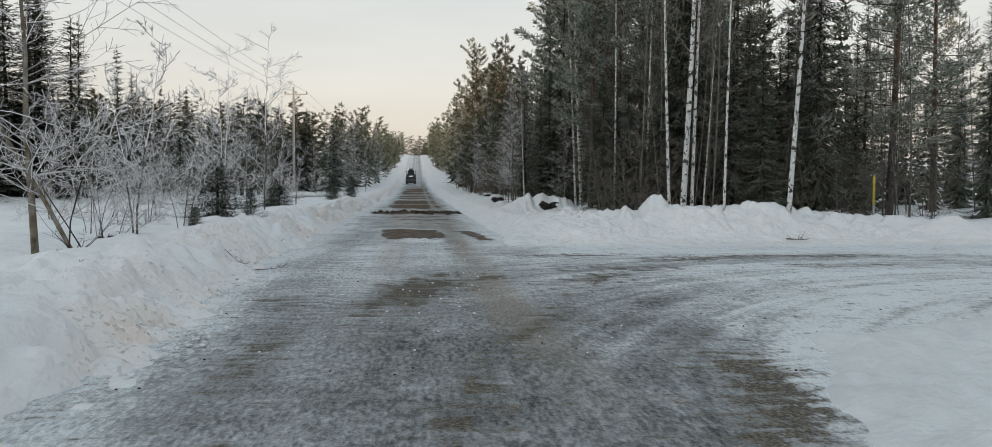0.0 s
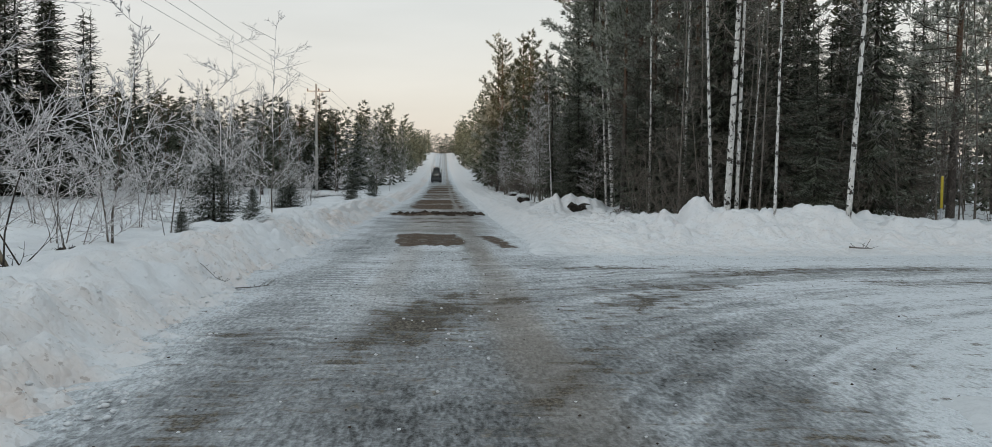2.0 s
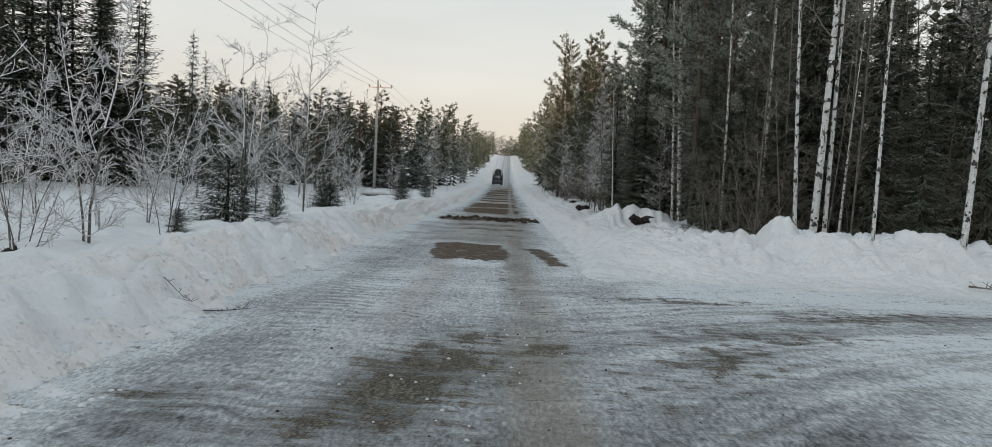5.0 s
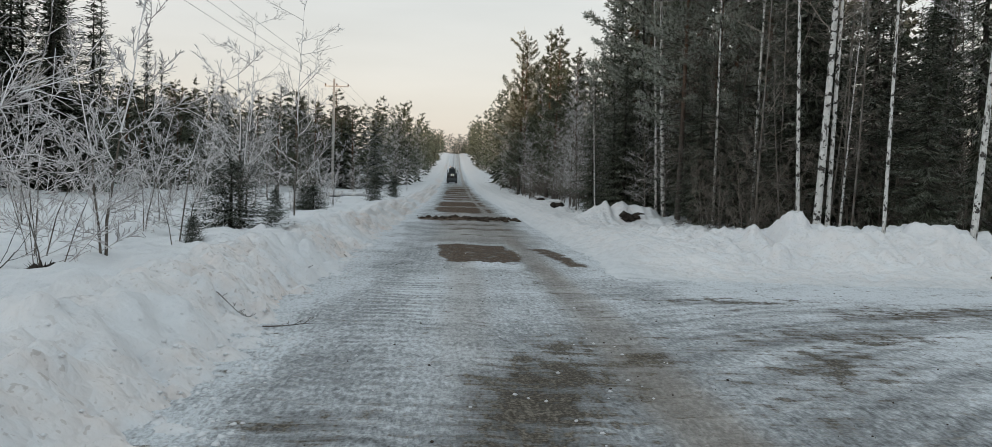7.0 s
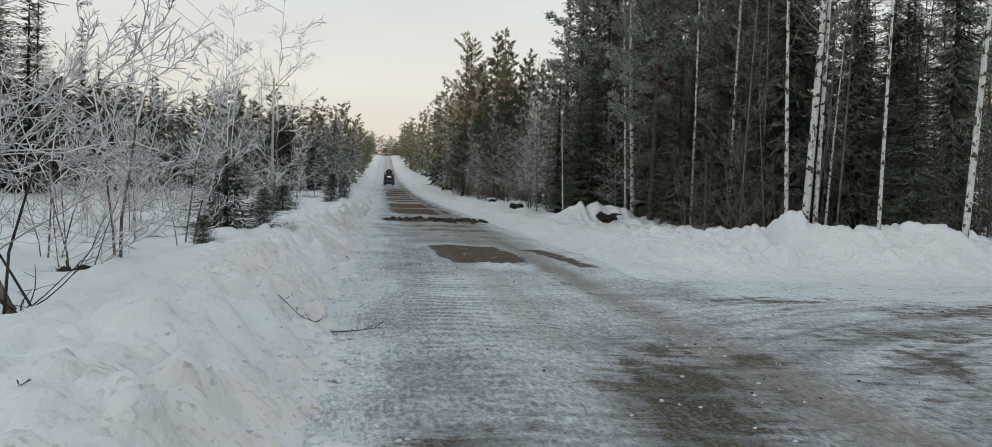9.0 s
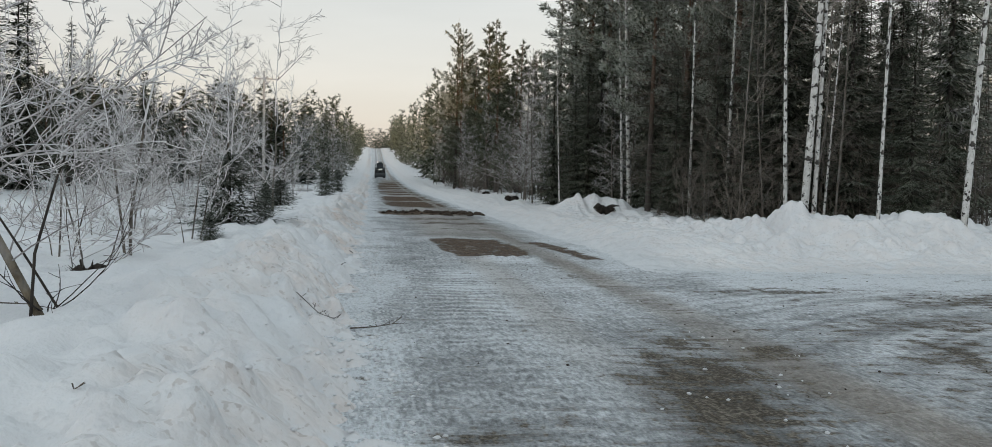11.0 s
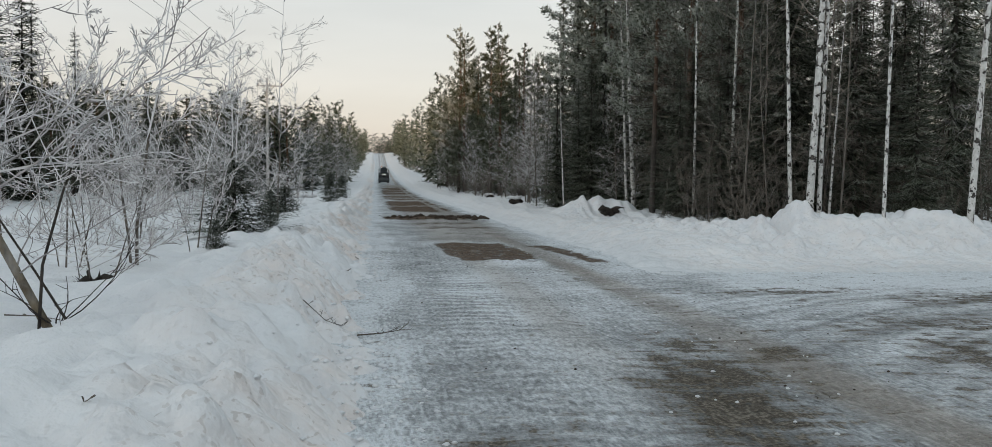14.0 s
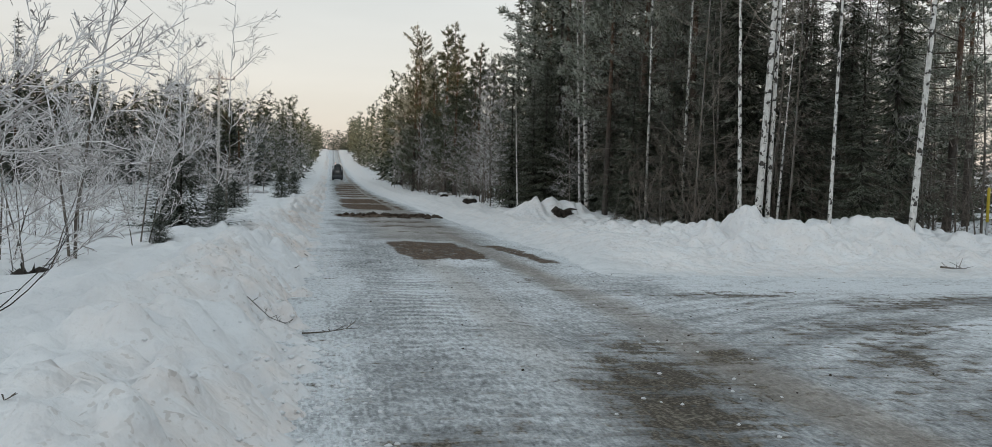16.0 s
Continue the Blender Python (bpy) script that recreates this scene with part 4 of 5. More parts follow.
SPRUCES = [make_spruce(14, 20 + i, "tall dark green spruce with drooping lightly frosted boughs", width=w, dens=d, low=0.03) for i, (w, d) in enumerate(((0.16, 0.7), (0.14, 0.7), (0.18, 0.7)))]
EDGE_SPRUCES = [make_spruce(14, 27 + i, "tall dark green spruce with drooping boughs at the wood's edge", width=0.16, dens=1.1, low=0.02) for i in range(2)]
PINES = [make_pine(15, 40 + i, "tall pine with reddish trunk, grey dead boughs and green crown", bare=b, limb=n, wide=0.18, cone=0.35) for i, (b, n) in enumerate(((0.24, 60), (0.36, 50), (0.16, 66)))]
FULL_PINES = [make_pine(15, 50 + i, "dense dark green pine with a crown reaching low down", DEEP_N, bare=0.06, limb=84, wide=0.165, dens=0.8, cone=0.85, size=1.4, dead=8) for i in range(2)]
BIRCHES = [make_birch(15, 60 + i, "tall bare birch with white black-scarred trunk", limb=26, lean=0.0, bend=0.022, rise=(0.0, 0.8), wob=0.3) for i in range(3)]
SAPLINGS = [make_birch(9, 80 + i, "thin bare young tree with grey trunk", ALDER_BARK, HAZE_T, r0=0.04, start=0.12, limb=24, lean=0.06, rise=(-0.1, 0.6), reach=(0.12, 0.24), wob=0.34, droop=0.02, minr=0.005, bend=0.05) for i in range(3)]
BRUSH = [make_shrub(2.4, 100 + i, "leafless grey undergrowth at the wood's edge", "undergrowth_shrub", GREY_T, ALDER_BARK, "undergrowth at the wood", stems=4, level=2, kids=(3, 5), r=0.013, minr=0.0045, limbs=8, out=0.6) for i in range(3)]
SHRUBS = [make_shrub(h, 120 + i, "leafless young alder covered in white rime", stems=n, kids=k, r=r, out=o, minr=m, limbs=lb) for i, (h, n, r, o, m, lb, k) in enumerate(((4.0, 2, 0.024, 0.35, 0.0072, 15, (5, 7)), (3.0, 3, 0.013, 0.45, 0.0056, 10, (4, 6)), (1.9, 4, 0.008, 0.55, 0.0042, 8, (3, 5)), (5.6, 1, 0.024, 0.12, 0.0045, 22, (4, 6))))]
YOUNG = [make_spruce(h, 140 + i, "dark young spruce with low boughs bent down onto the snow", YOUNG_N, width=w, dens=1.2, low=0.12, sag=0.3) for i, (h, w) in enumerate(((2.4, 0.42), (1.4, 0.4)))]
FROSTED = [make_birch(9, 150 + i, "slender birch covered in pale rime", ALDER_BARK, FROST_T, r0=0.045, start=0.1, limb=44) for i in range(2)]
FROST_SPRUCE = [make_spruce(10, 160 + i, "frosted grey-green spruce behind the open verge", FROST_N if i else None, width=0.15, dens=0.7) for i in range(2)]

# birches and trees that stand out at the wood's edge, corner of the side road
put(BIRCHES[0], 7.45, 25.5, 0, 0.68, 1.05, (0, 2.2), "thick white birch with heavy black scars at the wood's edge")
put(BIRCHES[1], 7.74, 25.55, 0, 0.42, 1.0, (0, 1.4))
put(BIRCHES[2], 7.12, 25.72, 0, 0.38, 0.95, (0, -2.3))
put(BIRCHES[1], 7.80, 23.0, 0, 0.28, 0.85, (0, 1.0))
put(BIRCHES[0], 9.35, 22.4, 0, 0.48, 1.0, (0, 3.0))
put(BIRCHES[2], 6.55, 36.5, 0, 0.62, 1.0, (0, -3))
put(BIRCHES[0], 6.3, 36.6, 0, 0.36, 0.9, (0, -2.5))
put(BIRCHES[2], 8.25, 26.0, 0, 0.24, 0.42, (0, 3))
put(BIRCHES[1], 4.3, 38.2, 0, 0.22, 0.45, (0, -2.5))
put(BIRCHES[1], 7.8, 30.8, 0, 0.42, 0.9, (0, 1), "scarred grey-white birch half hidden among pines")
put(BIRCHES[0], 6.62, 30.8, 0, 0.34, 0.8, (0, 0), "scarred grey-white birch half hidden among pines")
put(PINES[2], 5.2, 89.9, 10, 1.05, 1.08)
put(FULL_PINES[0], 5.6, 88.5, 10, 0.95, 1.02)
put(FULL_PINES[1], 7.9, 81.3, 60, 1.0, 1.0)
put(FULL_PINES[0], 6.6, 77.0, 130, 1.0, 0.93)
put(FULL_PINES[1], 6.4, 70.0, 200, 0.9, 0.78)
put(FULL_PINES[0], 6.9, 62.0, 300, 0.85, 0.68)
put(FROSTED[0], 7.0, 74.7, 0, 1.2, 1.1)
put(EDGE_SPRUCES[0], 4.7, 41.3, 70, 0.62, 0.40)
put(EDGE_SPRUCES[1], 9.4, 24.3, 15, 0.52, 0.36, label="broad dark spruce with boughs reaching the snow")
put(EDGE_SPRUCES[0], 5.5, 38.8, 200, 0.6, 0.44)
put(SPRUCES[1], 6.6, 45.5, 10, 0.9, 1.0)
put(SPRUCES[2], 6.3, 39.6, 150, 0.8, 0.9)
put(EDGE_SPRUCES[0], 9.6, 27.2, 30, 0.8, 0.55)
put(EDGE_SPRUCES[1], 12.6, 27.5, 30, 0.85, 0.8)
put(EDGE_SPRUCES[0], 8.4, 28.6, 130, 0.85, 0.9)
put(EDGE_SPRUCES[1], 7.7, 39.0, 30, 0.7, 0.9)
# tall pines whose crowns hang over the edge of the wood
for k, (x, y, sc, tl) in enumerate(((6.9, 41.0, 0.9, 0.95), (7.2, 33.0, 0.85, 0.85), (8.6, 32.0, 0.9, 0.95), (6.4, 34.0, 0.7, 0.8), (9.9, 31.0, 0.8, 0.75), (7.5, 36.6, 0.9, 1.0), (7.2, 45.0, 0.85, 0.9))):
    put(PINES[k % 3], x, y, 77 * k, sc, tl)
# low dark spruces under them
for k, (x, y, sc, tl) in enumerate(((6.2, 37.9, 0.6, 0.42), (8.9, 30.6, 0.7, 0.45), (7.0, 31.8, 0.6, 0.36), (10.6, 28.6, 0.8, 0.5), (9.2, 34.5, 0.8, 0.5), (5.3, 39.8, 0.6, 0.36), (11.8, 30.2, 0.75, 0.42), (13.6, 31.5, 0.7, 0.4), (8.0, 34.2, 0.6, 0.4), (14.3, 32.0, 0.8, 0.8), (15.2, 34.5, 0.8, 0.85), (12.4, 29.2, 0.7, 0.5), (8.7, 27.6, 0.6, 0.38), (7.5, 28.2, 0.55, 0.34), (6.7, 29.0, 0.5, 0.3), (6.2, 31.0, 0.5, 0.36), (8.1, 29.7, 0.6, 0.46), (7.4, 34.6, 0.6, 0.46))):
    put(EDGE_SPRUCES[k % 2], x, y, 61 * k, sc, tl)

# the wood on the corner of the side road
wood = random.Random(5)
taken = []


def free(x, y, gap):
    if any((x - a) ** 2 + (y - b) ** 2 < gap * gap for a, b in taken):
        return False
    taken.append((x, y))
    return True


def scatter(n, region, gap, choose, rng):
    tries = made = 0
    while made < n and tries < n * 40:
        tries += 1
        x, y = region(rng)
        if free(x, y, gap):
            choose(x, y, rng)
            made += 1


def corner_region(rng):
    y = rng.uniform(27.6, 62)
    return rng.uniform(6.0, 0.62 * y + 3), y


def corner_choice(x, y, rng):
    k, s = rng.random(), rng.uniform(0.8, 1.1)
    thin = x > 0.36 * y
    if k < 0.26:
        s *= rng.uniform(0.4, 0.65) if thin else rng.uniform(0.6, 1.0)
        put(rng.choice(EDGE_SPRUCES if y < 37 else SPRUCES), x, y, None, max(s, 0.6), s)
    elif k < (0.42 if thin else 0.66):
        put(rng.choice(PINES), x, y, None, s * 0.9, s * 0.95)
    elif k < 0.84:
        put(rng.choice(SAPLINGS), x, y, None, s, s * 1.1, (rng.uniform(-6, 6), rng.uniform(-6, 6)))
    else:
        put(rng.choice(FROSTED), x, y, None, s * 0.9, s * 1.1, (rng.uniform(-4, 4), rng.uniform(-4, 4)))


scatter(84, corner_region, 1.3, corner_choice, wood)


def edge_choice(x, y, rng):
    if rng.random() < 0.75:
        put(rng.choice(BRUSH), x, y, None, rng.uniform(0.7, 1.3))
    else:
        put(rng.choice(SAPLINGS), x, y, None, rng.uniform(0.35, 0.7), rng.uniform(0.4, 0.85), (rng.uniform(-6, 6), rng.uniform(-6, 6)))


scatter(40, lambda r: (r.uniform(5.6, 17), r.uniform(26.0, 29)), 0.5, edge_choice, wood)
scatter(9, lambda r: (r.uniform(6.2, 19), r.uniform(26.2, 33)), 0.5, lambda x, y, r: put(r.choice(SAPLINGS), x, y, None, r.uniform(0.7, 1.1), r.uniform(0.7, 1.35), (r.uniform(-4, 4), r.uniform(-4, 4))), wood)
scatter(26, lambda r: (r.uniform(4.6, 6.2), r.uniform(36, 105)), 0.6, edge_choice, wood)
scatter(16, lambda r: (r.uniform(4.4, 5.6), r.uniform(44, 110)), 0.8, lambda x, y, r: put(r.choice(FROSTED), x, y, None, r.uniform(0.5, 0.9), r.uniform(0.5, 0.95)), wood)


def along_choice(x, y, rng):
    k, s = rng.random(), rng.uniform(0.8, 1.1)
    if x + 2.8 < 0.22 * (y - 6.5):
        s = min(s, (0.5 + 0.165 * (y - 6.5)) / 14)
    if k < 0.5:
        put(rng.choice(SPRUCES), x, y, None, s * 0.95, s * 0.95)
    elif k < 0.85:
        put(rng.choice(FULL_PINES), x, y, None, s, s * 0.92)
    else:
        put(rng.choice(FROSTED), x, y, None, s, s * 1.1)


scatter(44, lambda r: (r.uniform(5.6, 11.5), r.uniform(48, 125)), 1.5, along_choice, wood)

# the open verge under the power line
put(SHRUBS[0], -5.75, 17.4, 30, 0.95)
put(SHRUBS[1], -5.45, 19.4, 80, 1.0)
put(SHRUBS[3], -5.3, 28.0, 10, 1.0, label="tall slender leafless birch with rime on its top")
put(SHRUBS[3], -6.3, 27.0, 100, 0.9, label="tall slender leafless birch with rime on its top")
put(SHRUBS[2], -5.65, 15.47, 200, 1.2)
put(SHRUBS[1], -6.3, 16.6, 120, 0.9)
put(YOUNG[0], -5.35, 22.1, 40, 1.2, 0.56)
put(FROST_SPRUCE[1], -5.8, 24.6, 200, 0.2, 0.24, label="slim frosted young conifer on the verge")
put(YOUNG[1], -5.0, 24.4, 190, 0.5, 0.55)
put(YOUNG[1], -5.6, 33.0, 10, 1.0, 0.6)
put(YOUNG[1], -6.1, 34.0, 90, 0.9, 0.6)
put(YOUNG[1], -5.0, 47.0, 90, 1.0)
put(YOUNG[1], -4.9, 58.0, 90, 1.0)
put(YOUNG[1], -5.1, 19.0, 90, 0.36, 0.3)
scatter(12, lambda r: (r.uniform(5.0, 6.6), r.uniform(35, 62)), 0.8, lambda x, y, r: put(r.choice(FROSTED), x, y, None, r.uniform(0.5, 0.75), r.uniform(0.45, 0.8)), wood)
scatter(5, lambda r: (r.uniform(5.8, 10), r.uniform(25.6, 28)), 0.4, lambda x, y, r: put(r.choice(SAPLINGS), x, y, None, r.uniform(0.6, 0.9), r.uniform(0.8, 1.3), (r.uniform(-3, 3), r.uniform(-3, 3))), wood)
verge = random.Random(9)
scatter(12, lambda r: (r.uniform(-13, -7), r.uniform(34, 70)), 1.6, lambda x, y, r: put(r.choice(FROSTED), x, y, None, r.uniform(0.45, 0.7), r.uniform(0.4, 0.62)) if abs(x + 0.157 * y - 0.75) > 0.8 else None, verge)
scatter(15, lambda r: (r.uniform(-9.5, -5.6), r.uniform(20, 44)), 1.6, lambda x, y, r: put(r.choice(SHRUBS[:3]), x, y, None, r.uniform(0.6, 0.95), None, (r.uniform(-6, 6), r.uniform(-6, 6))), verge)
scatter(10, lambda r: (r.uniform(-9, -5.6), r.uniform(45, 90)), 1.3, lambda x, y, r: put(r.choice(SHRUBS[:2] + FROSTED), x, y, None, r.uniform(0.5, 0.75)) if abs(x + 0.155 * y - 0.68) > 0.7 else None, verge)
put(SPRUCES[0], -18.8, 48.8, 70, 0.8, 0.70)
for k, (x, y, t) in enumerate(((-20.6, 47.5, 0.78), (-22.2, 46.2, 0.86), (-24.0, 47.0, 0.88), (-21.6, 51.0, 0.80), (-25.6, 45.5, 0.9), (-23.2, 50.5, 0.85), (-27.0, 49.0, 0.92), (-19.8, 50.5, 0.72), (-21.0, 48.8, 0.8), (-22.8, 48.2, 0.84), (-24.6, 48.9, 0.88), (-26.2, 47.6, 0.9), (-25.0, 52.0, 0.9))):
    put(SPRUCES[k % 3], x, y, 50 * k, 1.35, t)
put(FROST_SPRUCE[1], -21.3, 62.2, 0, 1.0, 1.02)
put(FROST_SPRUCE[0], -19.6, 60.0, 50, 0.8, 0.85)
put(FROST_SPRUCE[0], -17.4, 63.1, 120, 0.75, 0.76)


def back_choice(x, y, rng):
    k, high = rng.random(), (1.0 + 0.098 * (y - 4)) * rng.uniform(0.72, 1.06)
    if abs(x + 0.155 * y - 0.68) < 2.0 and y < 92:
        return
    if k < 0.25:
        put(rng.choice(FROST_SPRUCE), x, y, None, high / 10 * 1.7, high / 10)
    elif k < 0.66:
        put(rng.choice(FULL_PINES), x, y, None, high / 15 * 1.8, high / 15)
    else:
        put(rng.choice(FROSTED), x, y, None, high / 9, high / 9)


scatter(14, lambda r: (r.uniform(-38, -20), r.uniform(38, 54)), 2.0, lambda x, y, r: put(r.choice(SPRUCES), x, y, None, 1.5, r.uniform(0.75, 0.92)), verge)
scatter(86, lambda r: (r.uniform(-40, -11.5), r.uniform(58, 112)), 1.6, back_choice, verge)


# ---- far woods, nobody could count them ----
def arrays(geo):
    return np.array(geo.v), np.array(geo.f)


def far_wood(name, label, kinds, spots, mat):
    vs, fs, base = [], [], 0
    for x, y, z, s, tall, turn, k in spots:
        v, f = kinds[k % len(kinds)]
        c, n = math.cos(turn), math.sin(turn)
        q = np.stack([(v[:, 0] * c - v[:, 1] * n) * s + x, (v[:, 0] * n + v[:, 1] * c) * s + y, v[:, 2] * tall + z], -1)
        vs.append(q)
        fs.append(f + base)
        base += len(v)
    me = bpy.data.meshes.new(name)
    me.from_pydata(np.concatenate(vs).tolist(), [], np.concatenate(fs).tolist())
    me.materials.append(mat)
    me.update()
    return tagged(new(name, me), label, "forest", kind="stuff")


FS = [arrays(spruce_geo(14, 200 + i, width=0.15, dens=0.3)[1]) for i in range(3)]
FP = [arrays(pine_geo(15, 210 + i, bare=0.12, dens=0.45, limb=60, cone=0.8)[2]) for i in range(3)]
FB = [arrays(birch_geo(11, 220 + i, r0=0.05, start=0.1, limb=15)[1]) for i in range(2)]


def spots(n, seed, fx, fy, tall=(0.85, 1.1)):
    r = random.Random(seed)
    res = []
    for i in range(n):
        y = fy(r)
        x = fx(r, y)
        t = r.uniform(*tall)
        res.append((x, y, gz(x, y) - 0.1, t, t, r.uniform(0, 6.3), i))
    return res


def bend(y):
    return float(np.interp(y, [90, 400], [0, -0.8]))


right_far = lambda r, y: bend(y) + r.choice((r.uniform(5.2, 9), r.uniform(6, 26)))
left_far = lambda r, y: bend(y) - r.choice((r.uniform(7, 10), r.uniform(7, 34)))
far_y = lambda r: 118 + 330 * r.random() ** 1.6
far_wood("far_spruce_wood", "dark spruces lining the far road", FS, spots(60, 31, right_far, far_y) + spots(26, 32, left_far, far_y, (0.65, 0.8)) + spots(14, 45, lambda r, y: -r.uniform(8, 30), lambda r: r.uniform(98, 150), (0.5, 0.66)), SPRUCE_N)
far_wood("far_pine_wood", "pines lining the far road, sunlit on top", FP, spots(55, 33, right_far, far_y) + spots(110, 34, left_far, far_y, (0.62, 0.82)) + spots(46, 46, lambda r, y: -r.uniform(8.5, 24), lambda r: r.uniform(98, 170), (0.5, 0.7)), DEEP_N)
far_wood("far_frosted_birches", "rime-white birches along the far road", FB, spots(16, 35, lambda r, y: r.uniform(4.8, 7), lambda r: r.uniform(105, 200)) + spots(46, 36, lambda r, y: -r.uniform(5.6, 9.5), lambda r: r.uniform(80, 160), (0.5, 0.85)), FROST_T)
far_wood("far_ridge_wood", "wood on the ridge at the road's end", FP, [(x, y, z - 3.0, s * 1.9, t * 1.15, a, k) for x, y, z, s, t, a, k in spots(60, 37, lambda r, y: r.uniform(-22, 20), lambda r: r.uniform(440, 485), (0.5, 0.8))], SPRUCE_N)
FD = [arrays(spruce_geo(14, 240 + i, width=0.17, dens=0.25, low=0.02)[1]) for i in range(2)]
# Trees out of view behind, added to block the low sun.
far_wood("wood_behind", "unseen wood added behind to keep off the low sun", FD, spots(28, 38, lambda r, y: r.uniform(-80, 50), lambda r: r.uniform(-95, -60), (0.7, 0.9)) + spots(12, 39, lambda r, y: r.uniform(20, 60), lambda r: r.uniform(-25, 8), (0.9, 1.1)), SPRUCE_N)
far_wood("deep_wood", "deep dark wood behind the corner trees", FD, spots(20, 41, lambda r, y: r.uniform(12, 30 + 0.5 * y), lambda r: r.uniform(58, 110)) + spots(56, 42, lambda r, y: r.uniform(0.42 * y + 3, 0.62 * y + 18), lambda r: r.uniform(40, 66), (0.28, 0.48)) + spots(34, 48, lambda r, y: r.uniform(8, 0.45 * y + 3), lambda r: r.uniform(42, 64), (0.7, 1.0)) + spots(46, 43, lambda r, y: -r.uniform(22, 60), lambda r: r.uniform(75, 125), (0.55, 0.75)), SPRUCE_N)
far_wood("left_back_wood", "continuous dark wood behind the open verge", FD, [(x, y, z, t * 1.25, 0.0072 * y * t, a, k) for x, y, z, t, a, k in ((x, y, z, t, a, k) for x, y, z, t, _, a, k in spots(85, 47, lambda r, y: -r.uniform(0.075 * y + 1.5, 0.5 * y), lambda r: r.uniform(94, 140), (0.68, 0.92)))], FROST_N)


# ---- power line ----
def power_pole(x, y):
    ob = thing("power_pole", "grey weathered wooden power pole with a steel crossarm", "power pole", "poles of the power line", at=(x, y, gz(x, y) - 0.3))
    g = Geo()
    g.tube([(0, 0, 0), (0, 0, 5), (0, 0, 11.1)], [0.15, 0.13, 0.10], 10, True)
    part("pole", g, WOOD, ob, smooth=True)
    g = Geo()
    g.box((0.25, 0, 10.35), (2.3, 0.09, 0.10))
    part("crossarm", g, STEEL, ob)
    for dx in (-0.85, 0.25, 1.35):
        g = Geo()
        g.tube([(dx, 0, 10.39), (dx, 0, 10.47), (dx, 0, 10.53), (dx, 0, 10.63)], [0.03, 0.075, 0.05, 0.06], 8, True)
        part("insulator", g, PORCELAIN, ob, "brown porcelain insulator", True)
    g = Geo()
    g.tube([(0.04, -0.05, 9.6), (0.7, -0.05, 10.32)], [0.025, 0.025], 5, True)
    part("brace", g, STEEL, ob)
    return ob


STEEL = plain("galvanised_steel", (0.30, 0.31, 0.32), 0.5, 0.7)
PORCELAIN = plain("brown_porcelain", (0.12, 0.06, 0.04), 0.3)
CABLE = plain("aluminium_cable", (0.22, 0.22, 0.23), 0.6, 0.2)
POLE_Y = (-12.0, 89.7, 185.0)
for y in POLE_Y:
    power_pole(-13.2, y)
for k, dx in enumerate((-0.85, 0.25, 1.35)):
    for y0, y1 in zip(POLE_Y, POLE_Y[1:]):
        g = Geo()
        z0, z1 = gz(-13.2, y0) + 10.3, gz(-13.2, y1) + 10.3
        pts = [(-13.2 + dx, y0 + (y1 - y0) * u, z0 + (z1 - z0) * u - 4 * 1.1 * u * (1 - u)) for u in np.linspace(0, 1, 25)]
        g.tube(pts, [0.011] * len(pts), 5)
        tagged(new("power_cable", g.mesh("power_cable", CABLE)), "thin grey overhead power cable strung between poles", "cable", "cables of the power line")

# ---- tractor far down the road ----
T_BODY = plain("dark_tractor_paint", (0.035, 0.04, 0.045), 0.4)
T_BLACK = plain("black_rubber", (0.02, 0.02, 0.02), 0.85)
T_RIM = plain("grey_rim", (0.25, 0.25, 0.24), 0.5)
T_GLASS, gt, gb = material("cab_glass", 0.05, 0.5)
gb.inputs["Base Color"].default_value = (0.02, 0.025, 0.03, 1)
LAMP, lt, lb = material("lit_lamp", 0.3)
lb.inputs["Emission Color"].default_value, lb.inputs["Emission Strength"].default_value = (1.0, 0.95, 0.85, 1), 3.5
AMBER = plain("amber_beacon", (0.7, 0.28, 0.03), 0.3)


def wheel(parent, x, y, r, w):
    g = Geo()
    n = 24
    prof_r = ((-w / 2, r * 0.55), (-w / 2, r * 0.9), (-w * 0.38, r), (w * 0.38, r), (w / 2, r * 0.9), (w / 2, r * 0.55))
    for i in range(n):
        a = 2 * math.pi * i / n
        for px, pr in prof_r:
            g.v.append((x + px, y + math.cos(a) * pr, r + math.sin(a) * pr))
    for i in range(n):
        for j in range(5):
            a0, b0 = i * 6 + j, ((i + 1) % n) * 6 + j
            g.f.append((a0, b0, b0 + 1, a0 + 1))
    for i in range(n):
        a = 2 * math.pi * i / n
        for sg in (-1, 1):
            g.box((x + sg * w * 0.22, y + math.cos(a) * r * 1.0, r + math.sin(a) * r * 1.0), (w * 0.4, 0.05, 0.05))
    tyre = part("wheel", g, T_BLACK, parent, "black lugged tractor tyre")
    g = Geo()
    g.tube([(x - w * 0.3, y, r), (x + w * 0.3, y, r)], [r * 0.56, r * 0.56], 18, True)
    part("rim", g, T_RIM, tyre, "grey steel rim")


